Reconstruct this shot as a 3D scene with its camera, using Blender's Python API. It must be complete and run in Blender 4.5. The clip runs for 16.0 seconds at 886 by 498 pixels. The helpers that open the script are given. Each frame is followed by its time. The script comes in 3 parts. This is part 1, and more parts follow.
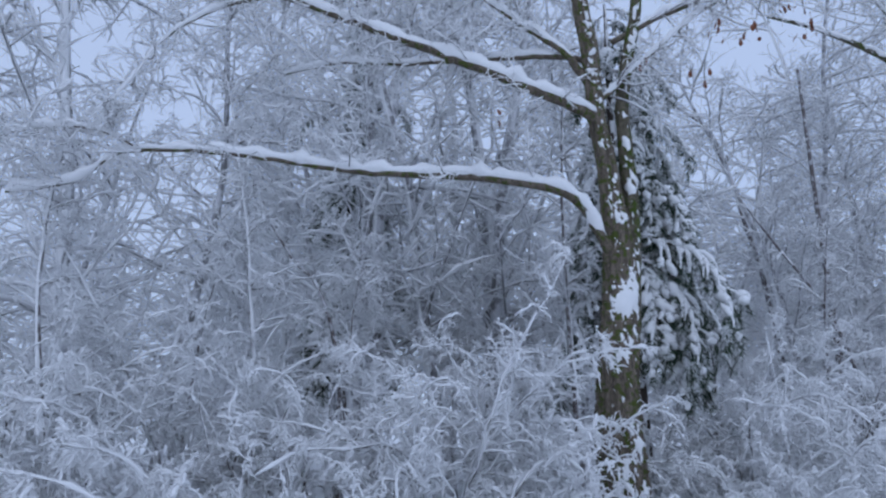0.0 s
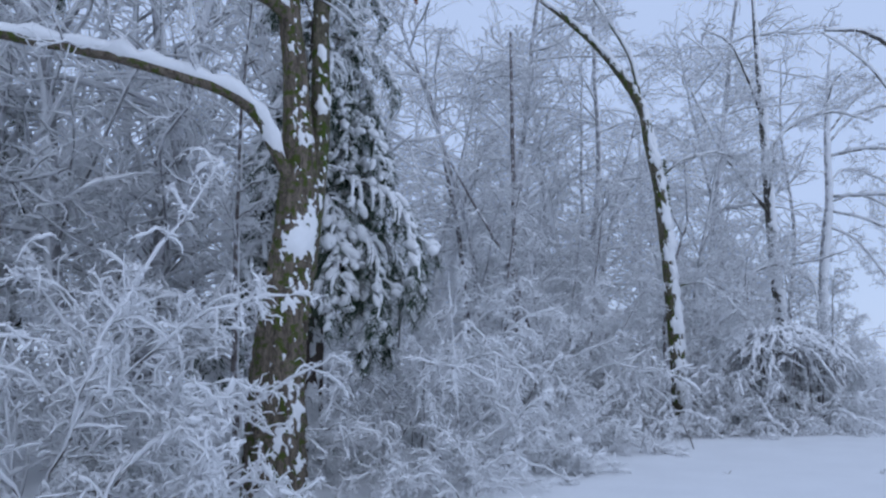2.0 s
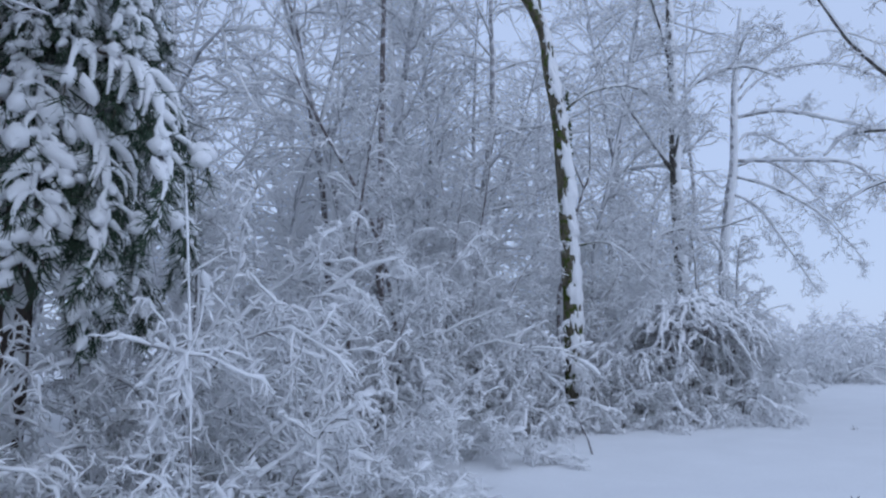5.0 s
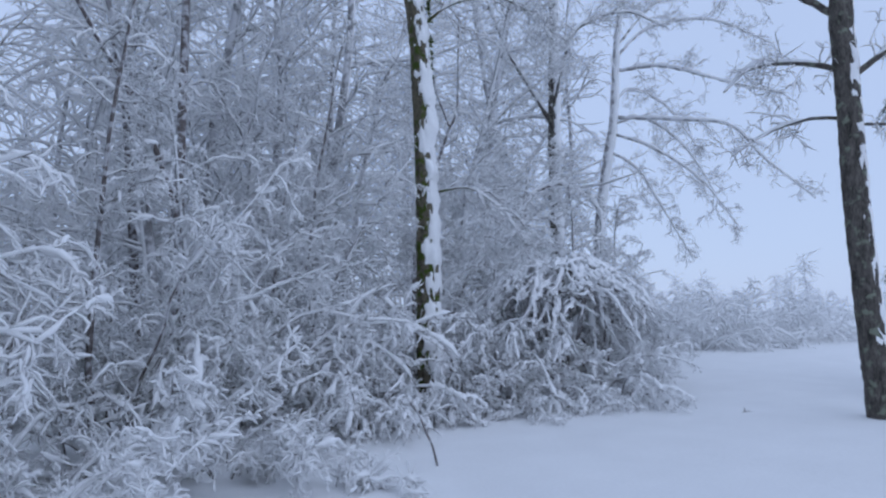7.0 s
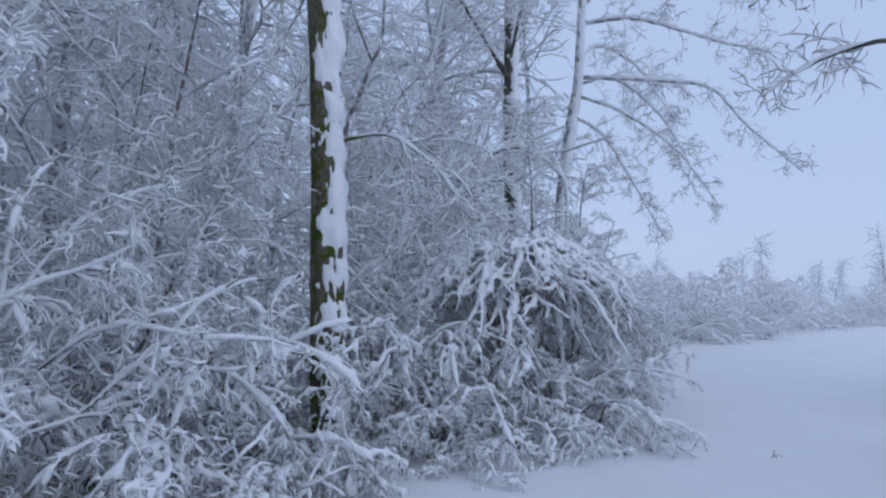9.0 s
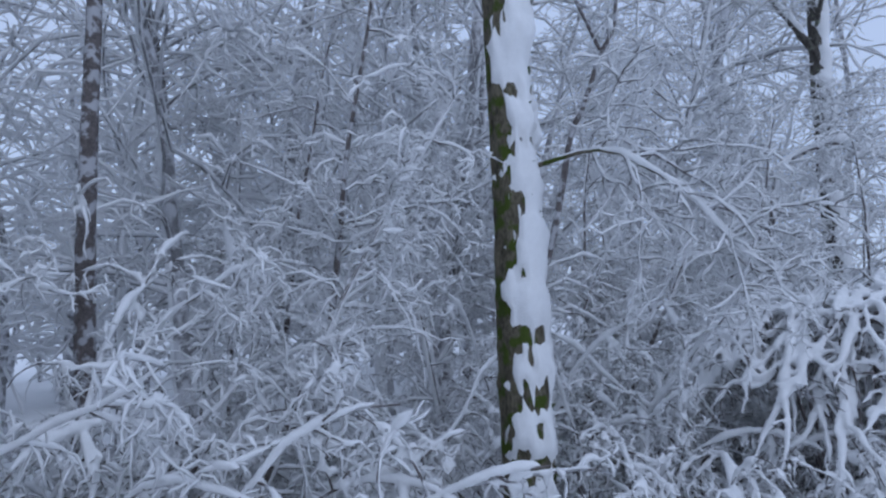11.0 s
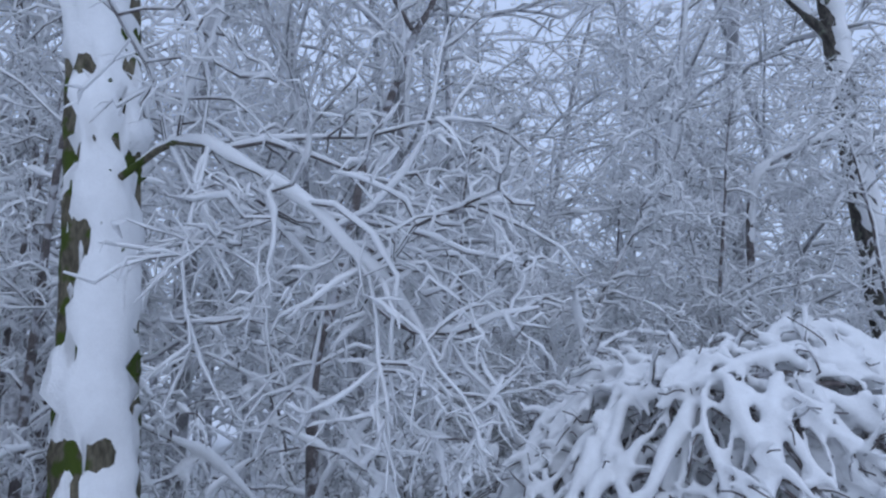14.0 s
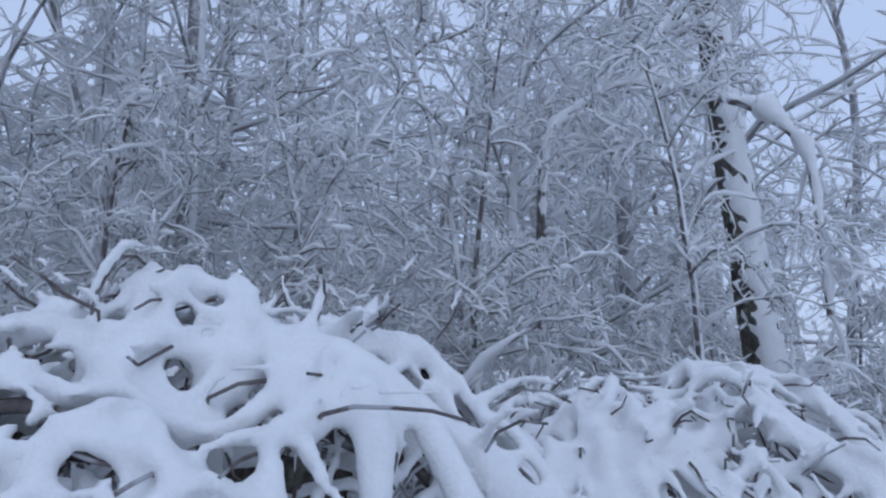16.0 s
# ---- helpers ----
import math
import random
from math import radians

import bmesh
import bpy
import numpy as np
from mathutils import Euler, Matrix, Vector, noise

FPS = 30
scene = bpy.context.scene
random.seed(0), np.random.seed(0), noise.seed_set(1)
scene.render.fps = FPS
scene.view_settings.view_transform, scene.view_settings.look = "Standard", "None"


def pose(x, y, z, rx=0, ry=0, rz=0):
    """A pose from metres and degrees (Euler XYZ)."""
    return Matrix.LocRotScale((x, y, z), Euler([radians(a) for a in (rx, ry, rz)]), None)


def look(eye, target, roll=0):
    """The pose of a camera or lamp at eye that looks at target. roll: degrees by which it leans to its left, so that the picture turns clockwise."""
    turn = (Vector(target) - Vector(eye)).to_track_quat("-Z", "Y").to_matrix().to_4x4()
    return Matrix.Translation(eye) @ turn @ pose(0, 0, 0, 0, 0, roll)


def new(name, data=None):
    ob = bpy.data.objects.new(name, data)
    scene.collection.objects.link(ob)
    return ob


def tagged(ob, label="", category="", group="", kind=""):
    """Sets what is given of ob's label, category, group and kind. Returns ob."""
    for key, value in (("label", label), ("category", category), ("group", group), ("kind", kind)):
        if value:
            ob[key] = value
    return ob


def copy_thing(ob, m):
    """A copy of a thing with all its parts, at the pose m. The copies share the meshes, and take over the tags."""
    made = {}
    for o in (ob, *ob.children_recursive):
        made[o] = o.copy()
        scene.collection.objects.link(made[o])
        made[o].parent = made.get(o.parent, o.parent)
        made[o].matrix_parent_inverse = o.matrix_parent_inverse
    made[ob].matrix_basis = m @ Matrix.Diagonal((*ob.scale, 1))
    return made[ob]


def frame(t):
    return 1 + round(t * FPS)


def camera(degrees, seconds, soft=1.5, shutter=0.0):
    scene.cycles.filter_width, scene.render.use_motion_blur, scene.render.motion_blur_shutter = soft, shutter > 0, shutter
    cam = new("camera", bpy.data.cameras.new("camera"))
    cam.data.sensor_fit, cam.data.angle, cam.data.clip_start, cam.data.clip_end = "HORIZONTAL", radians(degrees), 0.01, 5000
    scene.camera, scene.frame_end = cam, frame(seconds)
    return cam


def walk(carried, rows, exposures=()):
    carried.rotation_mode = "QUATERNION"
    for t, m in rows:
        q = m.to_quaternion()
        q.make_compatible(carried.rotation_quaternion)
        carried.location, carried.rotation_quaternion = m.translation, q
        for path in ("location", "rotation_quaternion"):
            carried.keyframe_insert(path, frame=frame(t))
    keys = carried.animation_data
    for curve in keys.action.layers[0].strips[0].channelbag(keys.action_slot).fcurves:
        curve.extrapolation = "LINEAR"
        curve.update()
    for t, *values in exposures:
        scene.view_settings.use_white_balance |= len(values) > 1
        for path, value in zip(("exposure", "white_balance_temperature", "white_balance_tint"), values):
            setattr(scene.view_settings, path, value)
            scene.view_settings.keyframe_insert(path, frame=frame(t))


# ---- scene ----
cam = camera(66.2, 16.0, soft=2.4)
PATH = [
    (0, (1.233, 0.466, 1.021), (1.161, 2.395, 1.543), -0.6),
    (0.5, (1.38, 0.785, 1.056), (1.592, 2.721, 1.512), -0.7),
    (1, (1.516, 1.21, 1.079), (1.963, 3.121, 1.463), -0.7),
    (1.5, (1.767, 1.577, 1.103), (2.361, 3.449, 1.478), -0.7),
    (2, (1.977, 1.918, 1.149), (2.708, 3.742, 1.523), -0.8),
    (2.5, (2.261, 2.385, 1.148), (3.098, 4.164, 1.516), -0.9),
    (3, (2.639, 2.71, 1.157), (3.528, 4.465, 1.518), -0.9),
    (3.5, (3.001, 3.031, 1.259), (3.936, 4.768, 1.591), -1.0),
    (4, (3.27, 3.547, 1.225), (4.236, 5.271, 1.53), -1.1),
    (4.2, (3.391, 3.713, 1.265), (4.357, 5.439, 1.561), -1.0),
    (6.3, (5.126, 5.385, 1.275), (6.288, 6.994, 1.52), -0.6),
    (6.5, (5.328, 5.527, 1.336), (6.528, 7.112, 1.561), -0.7),
    (7, (5.772, 5.993, 1.33), (7.059, 7.513, 1.516), -0.8),
    (7.5, (6.284, 6.455, 1.42), (7.627, 7.93, 1.56), -0.7),
    (8, (6.826, 6.841, 1.475), (8.24, 8.25, 1.596), -0.7),
    (8.5, (7.244, 7.298, 1.465), (8.686, 8.679, 1.57), -0.7),
    (9, (7.874, 7.814, 1.545), (9.262, 9.248, 1.669), -0.7),
    (9.5, (8.358, 8.221, 1.658), (9.629, 9.761, 1.783), -0.7),
    (10, (8.782, 8.81, 1.816), (9.844, 10.499, 1.943), -0.6),
    (10.2, (8.944, 9.018, 1.859), (9.923, 10.756, 1.99), -0.6),
    (12.5, (10.655, 9.334, 2.160), (11.018, 11.268, 2.519), -3.9),
    (13, (11.123, 9.722, 2.145), (11.486, 11.652, 2.525), -3.8),
    (13.5, (11.583, 9.934, 2.146), (11.939, 11.867, 2.520), -3.6),
    (14, (12.133, 10.109, 2.088), (12.529, 12.034, 2.458), -3.7),
    (14.5, (12.626, 10.430, 2.036), (13.048, 12.347, 2.419), -3.9),
    (15, (13.267, 10.684, 2.053), (13.698, 12.599, 2.435), -3.7),
    (15.5, (13.833, 10.753, 2.055), (14.271, 12.662, 2.457), -3.6),
    (16, (14.432, 11.148, 1.965), (14.860, 13.061, 2.364), -3.4),
]
walk(cam, [(t, look(eye, target, roll)) for t, eye, target, roll in PATH], [(0, -0.06), (1, 0.0), (2.5, 0.01), (8.0, -0.02), (10, -0.15), (12.5, 0.12), (14.5, 0.07), (16, -0.02)])

# ---- light ----
world = bpy.data.worlds.new("overcast_sky")
scene.world = world
world.use_nodes = True
wn, wl = world.node_tree.nodes, world.node_tree.links
wn.clear()
sky = wn.new("ShaderNodeTexSky")
sky.sky_type, sky.sun_disc, sky.sun_elevation, sky.sun_rotation = "NISHITA", False, radians(35), radians(195)
sky_dim = wn.new("ShaderNodeBackground")
sky_dim.inputs["Strength"].default_value = 0.012
cloud = wn.new("ShaderNodeBackground")
cloud.inputs["Color"].default_value = (0.462, 0.583, 0.858, 1)
cloud.inputs["Strength"].default_value = 0.97
both = wn.new("ShaderNodeAddShader")
wout = wn.new("ShaderNodeOutputWorld")
wl.new(sky.outputs[0], sky_dim.inputs[0])
wl.new(sky_dim.outputs[0], both.inputs[0])
wl.new(cloud.outputs[0], both.inputs[1])
wl.new(both.outputs[0], wout.inputs[0])

sun_data = bpy.data.lights.new("sun", "SUN")
sun_data.energy, sun_data.angle, sun_data.color = 0.25, radians(70), (0.84, 0.9, 1.0)
sun = new("sun", sun_data)
sun.matrix_world = look((0, 0, 20), (-3, 14, 0))


# ---- materials ----
def material(name, colour, rough=0.8, spread=0.25, scale=8.0, fine=60.0, bump=0.3, second=None, cut=0.55, metal=0.0, stretch=(1, 1, 1)):
    """A procedural surface: a base colour varied at two scales, a second colour in patches, and fine relief."""
    m = bpy.data.materials.new(name)
    m.use_nodes = True
    n, l = m.node_tree.nodes, m.node_tree.links
    b = n["Principled BSDF"]
    b.inputs["Roughness"].default_value, b.inputs["Metallic"].default_value = rough, metal
    b.inputs["Specular IOR Level"].default_value = 0.25
    co, mp = n.new("ShaderNodeTexCoord"), n.new("ShaderNodeMapping")
    mp.inputs["Scale"].default_value = stretch
    l.new(co.outputs["Object"], mp.inputs[0])
    big, small = n.new("ShaderNodeTexNoise"), n.new("ShaderNodeTexNoise")
    big.inputs["Scale"].default_value, small.inputs["Scale"].default_value = scale, fine
    big.inputs["Detail"].default_value, small.inputs["Detail"].default_value = 4, 3
    l.new(mp.outputs[0], big.inputs[0])
    l.new(mp.outputs[0], small.inputs[0])
    add = n.new("ShaderNodeMath")
    add.operation = "MULTIPLY_ADD"
    add.inputs[1].default_value = 0.5
    l.new(small.outputs[0], add.inputs[0])
    half = n.new("ShaderNodeMath")
    half.operation = "MULTIPLY"
    half.inputs[1].default_value = 0.5
    l.new(big.outputs[0], half.inputs[0])
    l.new(half.outputs[0], add.inputs[2])
    ramp = n.new("ShaderNodeValToRGB")
    lo = [c * (1 - spread) for c in colour]
    hi = [min(1, c * (1 + spread)) for c in colour]
    ramp.color_ramp.elements[0].position, ramp.color_ramp.elements[0].color = 0.33, (*lo, 1)
    ramp.color_ramp.elements[1].position, ramp.color_ramp.elements[1].color = 0.67, (*hi, 1)
    l.new(add.outputs[0], ramp.inputs[0])
    out = ramp.outputs[0]
    if second:
        patch, mask, mix = n.new("ShaderNodeTexNoise"), n.new("ShaderNodeValToRGB"), n.new("ShaderNodeMixRGB")
        patch.inputs["Scale"].default_value, patch.inputs["Detail"].default_value = scale * 0.6, 5
        l.new(co.outputs["Object"], patch.inputs[0])
        mask.color_ramp.elements[0].position, mask.color_ramp.elements[1].position = cut, cut + 0.08
        l.new(patch.outputs[0], mask.inputs[0])
        l.new(mask.outputs[0], mix.inputs[0])
        l.new(out, mix.inputs[1])
        mix.inputs[2].default_value = (*second, 1)
        out = mix.outputs[0]
    l.new(out, b.inputs["Base Color"])
    if bump:
        bm = n.new("ShaderNodeBump")
        bm.inputs["Strength"].default_value, bm.inputs["Distance"].default_value = bump, 0.02
        l.new(add.outputs[0], bm.inputs["Height"])
        l.new(bm.outputs[0], b.inputs["Normal"])
    return m


SNOW = material("snow", (0.9, 0.905, 0.91), 0.7, 0.04, 24, 120, 0.3)
FIELD = material("snow_field", (0.84, 0.845, 0.85), 0.75, 0.04, 1.4, 40, 0.2)
OAK_BARK = material("oak_bark", (0.15, 0.122, 0.095), 0.95, 0.75, 22, 80, 1.0, (0.075, 0.095, 0.022), 0.52, stretch=(1, 1, 0.18))
PALE_BARK = material("lichen_bark", (0.1, 0.09, 0.08), 0.95, 0.75, 16, 60, 1.0, (0.2, 0.22, 0.17), 0.57, stretch=(1, 1, 0.3))
MOSS_BARK = material("mossy_bark", (0.12, 0.105, 0.075), 0.95, 0.7, 16, 70, 0.9, (0.06, 0.085, 0.015), 0.5, stretch=(1, 1, 0.4))
TWIG_BARK = material("twig_bark", (0.15, 0.13, 0.125), 0.9, 0.5, 20, 90, 0.3, (0.5, 0.5, 0.52), 0.5)
# Rimed bark, made paler so far trees also carry distance haze in their colour.
RIME_HAZE_BARK = material("rime_haze_bark", (0.3, 0.295, 0.3), 0.9, 0.35, 8, 50, 0.4, (0.68, 0.68, 0.7), 0.47)
NEEDLE = material("pine_needles", (0.05, 0.08, 0.05), 0.7, 0.4, 6, 40, 0)
PINE_BARK = material("pine_bark", (0.09, 0.072, 0.06), 0.95, 0.5, 12, 60, 0.9, stretch=(1, 1, 0.4))
MOSS = material("moss", (0.05, 0.075, 0.014), 0.95, 0.5, 30, 120, 0.6)
LEAF = material("dry_leaf", (0.17, 0.06, 0.03), 0.7, 0.4, 12, 60, 0.2)
GRASS = material("dry_stalk", (0.16, 0.13, 0.09), 0.9, 0.4, 12, 60, 0.2)
WIND = np.array((0.25, -0.97, 0.0))


# ---- mesh helpers ----
def unit(v):
    return v / (np.linalg.norm(v, axis=-1, keepdims=True) + 1e-9)


class Shape:
    """Gathers tubes and blobs into the arrays of one mesh."""

    def __init__(self):
        self.v, self.f, self.n = [], [], 0

    def add(self, verts, faces):
        self.v.append(np.asarray(verts, float))
        self.f.append(np.asarray(faces, int) + self.n)
        self.n += len(verts)

    def tube(self, pts, radii, sides=4, ripple=None):
        pts = np.asarray(pts, float)
        tan = unit(np.gradient(pts, axis=0))
        ref = np.array((1.0, 0, 0)) if abs(tan[:, 2]).mean() > 0.75 else np.array((0, 0, 1.0))
        u = unit(np.cross(tan, ref))
        w = np.cross(u, tan)
        a = np.arange(sides) * (2 * math.pi / sides)
        r = np.broadcast_to(np.asarray(radii, float)[:, None], (len(pts), sides))
        if ripple is not None:
            r = ripple
        ring = pts[:, None] + r[..., None] * (np.cos(a)[None, :, None] * u[:, None] + np.sin(a)[None, :, None] * w[:, None])
        i = np.arange(len(pts) - 1)[:, None] * sides
        j = np.arange(sides)[None]
        k = (j + 1) % sides
        self.add(ring.reshape(-1, 3), np.stack([i + j, i + k, i + sides + k, i + sides + j], -1).reshape(-1, 4))

    def mesh(self, name, mat, smooth=True):
        me = bpy.data.meshes.new(name)
        if self.n:
            v, f = np.concatenate(self.v), np.concatenate(self.f)
            me.vertices.add(len(v))
            me.vertices.foreach_set("co", v.ravel())
            me.loops.add(f.size)
            me.loops.foreach_set("vertex_index", f.ravel())
            me.polygons.add(len(f))
            me.polygons.foreach_set("loop_start", np.arange(0, f.size, f.shape[1]))
            me.polygons.foreach_set("use_smooth", np.full(len(f), smooth))
            me.update(calc_edges=True)
        me.materials.append(mat)
        return me


def part(name, shape, mat, parent, label="", smooth=True, kind=""):
    ob = new(name, shape.mesh(name, mat, smooth) if isinstance(shape, Shape) else shape)
    ob.parent = parent
    return tagged(ob, label, kind=kind)


def glide(points, step):
    """A smooth curve through points, with a point about every step metres."""
    p = np.asarray(points, float)
    q = np.vstack([2 * p[0] - p[1], p, 2 * p[-1] - p[-2]])
    out = []
    for i in range(1, len(q) - 2):
        n = max(2, int(np.linalg.norm(q[i + 1] - q[i]) / step))
        t = (np.arange(n) / n)[:, None]
        a, b, c, d = q[i - 1], q[i], q[i + 1], q[i + 2]
        out.append(0.5 * (2 * b + (c - a) * t + (2 * a - 5 * b + 4 * c - d) * t**2 + (3 * b - a - 3 * c + d) * t**3))
    return np.vstack(out + [p[-1:]])


def along(curve, values):
    """Values given at even steps of a curve, spread over its points."""
    return np.interp(np.linspace(0, 1, len(curve)), np.linspace(0, 1, len(values)), values)


def bark_tube(shape, curve, radii, sides, rough=0.07, ridges=9, seed=0.0):
    """A trunk with furrowed ridges."""
    a = np.arange(sides) * (2 * math.pi / sides)
    z = np.arange(len(curve))[:, None] * 0.35
    rng = np.random.default_rng(int(seed * 10) + 3)
    lump = rng.normal(0, rough * 0.5, (len(curve), sides))
    wave = np.sin(ridges * a[None] + 1.3 * np.sin(z * 0.8 + seed)) * rough * 0.7 + np.sin(3 * a[None] + z * 0.3 + seed) * rough * 0.6
    shape.tube(curve, radii, sides, np.asarray(radii)[:, None] * (1 + wave + lump))


def plaster(shape, curve, radii, sides, thick, reach, seed, patch=1.0, band=None):
    """Snow blown on to one side of a trunk: it shows where it stands out of the bark, in ragged patches."""
    tan = unit(np.gradient(curve, axis=0))
    ref = np.array((1.0, 0, 0)) if abs(tan[:, 2]).mean() > 0.75 else np.array((0, 0, 1.0))
    u = unit(np.cross(tan, ref))
    w = np.cross(u, tan)
    a = np.arange(sides) * (2 * math.pi / sides)
    way = np.cos(a)[None, :, None] * u[:, None] + np.sin(a)[None, :, None] * w[:, None]
    face = way @ WIND
    bump = np.empty(face.shape)
    for i, c in enumerate(curve):
        for j in range(sides):
            q = Vector(c + way[i, j] * radii[i])
            bump[i, j] = noise.noise(q * 4.0 + Vector((seed, 0, 0))) + 0.8 * noise.noise(q * 12.0 + Vector((0, seed, 0))) + 0.9 * noise.noise(q * 29.0)
    grow = face - reach + patch * 0.55 * bump
    if band:
        grow = grow + band[1] * np.exp(-(((np.arange(len(curve)) / len(curve) - band[0]) / band[2]) ** 2))[:, None]
    grow = np.where(grow > 0, 0.35 * np.tanh(grow * 6) + 0.5 * grow, np.maximum(grow * 3, -0.8))
    soft = np.array([noise.noise(Vector(c * 3.5) + Vector((0, 0, seed))) for c in curve])[:, None]
    shape.tube(curve, radii, sides, np.asarray(radii)[:, None] * 0.98 + thick * grow * (1 + 0.9 * soft))


def cap(shape, pts, radii, depth, sides=4, rng=None, wind=0.35):
    """Snow lying along the upper side of a branch, deepest where the branch is level."""
    pts = np.asarray(pts, float)
    tan = unit(np.gradient(pts, axis=0))
    level = np.sqrt(np.clip(1 - tan[:, 2] ** 2, 0, 1))
    h = depth * (0.3 + 0.7 * level)
    if rng is not None:
        h = h * rng.uniform(0.25, 1.15, len(pts)) * np.where(rng.random(len(pts)) < 0.2, 1.8, 1.0)
    h[0] *= 0.5
    h[-1] *= 0.2
    up = np.array((0, 0, 1.0))
    mid = pts + up * ((radii * 0.55 + h * 0.42) * level)[:, None] + WIND * ((radii * 0.5 + h * wind) * (1 - level))[:, None]
    shape.tube(mid, radii * 0.75 + h * 0.55, sides)


def clump(shape, p, tan, size, rng, reach=2.6):
    """A lump of snow that has gathered on a twig."""
    t = unit(tan * (1, 1, 0.6) + rng.normal(0, 0.25, 3))
    k = np.array((-1.25, -0.55, 0.15, 0.8, 1.3))[:, None]
    shape.tube(p + np.array((0, 0, size * 0.35)) + t * k * size * reach + rng.normal(0, size * 0.12, (5, 3)), np.array((0.12, 0.85, 1.0, 0.75, 0.1)) * size * rng.uniform(0.75, 1.2, 5), 5)


def shoot(rng, p, d, length, segs, droop, wander):
    """A twig that bends under its load."""
    pts = [np.asarray(p, float)]
    d = unit(np.asarray(d, float))
    for i in range(segs):
        d = unit(d + np.array((0, 0, -droop / segs * (0.5 + i / segs))) + rng.normal(0, wander / segs**0.5, 3))
        pts.append(pts[-1] + d * (length / segs))
    return np.array(pts)


def side_way(rng, tan, up=0.2, spread=1.0):
    v = rng.normal(0, 1, 3)
    v -= tan * (v @ tan)
    v = unit(v) * spread + tan * 0.6
    v[2] += up
    return unit(v)


def ramify(rng, curve, radii, bark, snow, levels, depth, sides=(3, 4), first=0.15, lumps=0.0):
    """Side branches in levels, each (number, length, segments, droop, wander, radius)."""
    if not levels:
        return
    count, length, segs, droop, wander, radius = levels[0]
    n = max(1, int(round(count * rng.uniform(0.8, 1.2))))
    for s in rng.uniform(first, 1.0, n):
        k = s * (len(curve) - 1)
        i = min(int(k), len(curve) - 2)
        p = curve[i] + (curve[i + 1] - curve[i]) * (k - i)
        tan = unit(curve[i + 1] - curve[i])
        L = length * rng.uniform(0.5, 1.25) * (1.15 - 0.5 * s)
        pts = shoot(rng, p, side_way(rng, tan, rng.uniform(-0.2, 0.4)), L, segs, droop * rng.uniform(0.0, 1.7), wander)
        r = np.linspace(radius, radius * 0.35, segs + 1)
        if bark is not None and radius > 0.004:
            bark.tube(pts, r, sides[0])
        cap(snow, pts, r, depth * (0.8 + 0.25 * len(levels)), sides[1] if len(levels) > 1 and radius > 0.0055 else 3, rng)
        if lumps and len(levels) > 1 and rng.random() < lumps:
            i = int(rng.integers(1, segs))
            clump(snow, pts[i], unit(pts[i] - pts[i - 1]), depth * rng.uniform(1.0, 1.6), rng)
        ramify(rng, pts, r, bark, snow, levels[1:], depth, sides, 0.1, lumps)


def place(x, y, z=0.0, turn=0.0, size=1.0, tip=0.0):
    return pose(x, y, z, tip, 0, turn) @ Matrix.Scale(size, 4)


def ground_z(x, y):
    """The lie of the snow: a slight dip where the walk begins, a low bank under the brush."""
    dip = -0.28 * math.exp(-((x - 0.5) ** 2 + (y - 0.5) ** 2) / 30.0)
    soft = 0.03 * math.sin(x * 0.7 + 1.0) * math.sin(y * 0.6) + 0.05 * math.sin(x * 0.13) * math.cos(y * 0.11)
    return dip + soft


# ---- ground ----
def build_ground():
    xs = np.concatenate([[-2500, -700, -200, -80, -40, -22], np.arange(-14, 34.01, 0.4), [38, 46, 60, 90, 160, 400, 1000, 2500]])
    ys = np.concatenate([[-2500, -700, -200, -80, -30, -12], np.arange(-6, 30.01, 0.4), [34, 40, 52, 80, 160, 400, 1000, 2500]])
    v = np.array([(x, y, ground_z(x, y) + 0.035 * noise.noise(Vector((x * 0.8, y * 0.8, 0))) + 0.012 * noise.noise(Vector((x * 3, y * 3, 4)))) for x in xs for y in ys])
    n = len(ys)
    f = [(i * n + j, (i + 1) * n + j, (i + 1) * n + j + 1, i * n + j + 1) for i in range(len(xs) - 1) for j in range(n - 1)]
    s = Shape()
    s.add(v, f)
    tagged(new("ground", s.mesh("ground", FIELD)), "open field under deep smooth fresh snow", "snow", kind="structure")


build_ground()


# ---- trees ----
def thing(name, x, y, z=None, label="", category="", group=""):
    ob = new(name)
    ob.location = (x, y, ground_z(x, y) if z is None else z)
    return tagged(ob, label, category, group)


def local(curve, ob):
    return np.asarray(curve, float) - np.array(ob.location)


def limb(ob, name, points, r0, r1, depth, seed, mat, twigs=None, sides=8, label=""):
    """One limb with its snow and its own twigs."""
    rng = np.random.default_rng(seed)
    c = glide(local(points, ob), 0.12)
    c[1:-1] += rng.normal(0, 0.006, (len(c) - 2, 3))
    r = along(c, np.linspace(r0, r1, 5))
    wood, snow = Shape(), Shape()
    bark_tube(wood, c, r, sides, 0.05, 5, seed)
    cap(snow, c[2:], r[2:] * np.minimum(1, np.arange(len(c) - 2) / 4 + 0.2), depth, 7, rng)
    holder = part(name, wood, mat, ob, label)
    part("snow_ridge", snow, SNOW, holder, "ridge of snow")
    if twigs:
        tb, ts = Shape(), Shape()
        ramify(rng, c, r, tb, ts, twigs, 0.0105, (3, 4), 0.12)
        part("twig_spray", tb, TWIG_BARK, holder, kind="stuff")
        part("twig_snow", ts, SNOW, holder, "snow sleeves on the twigs", kind="stuff")
    return holder


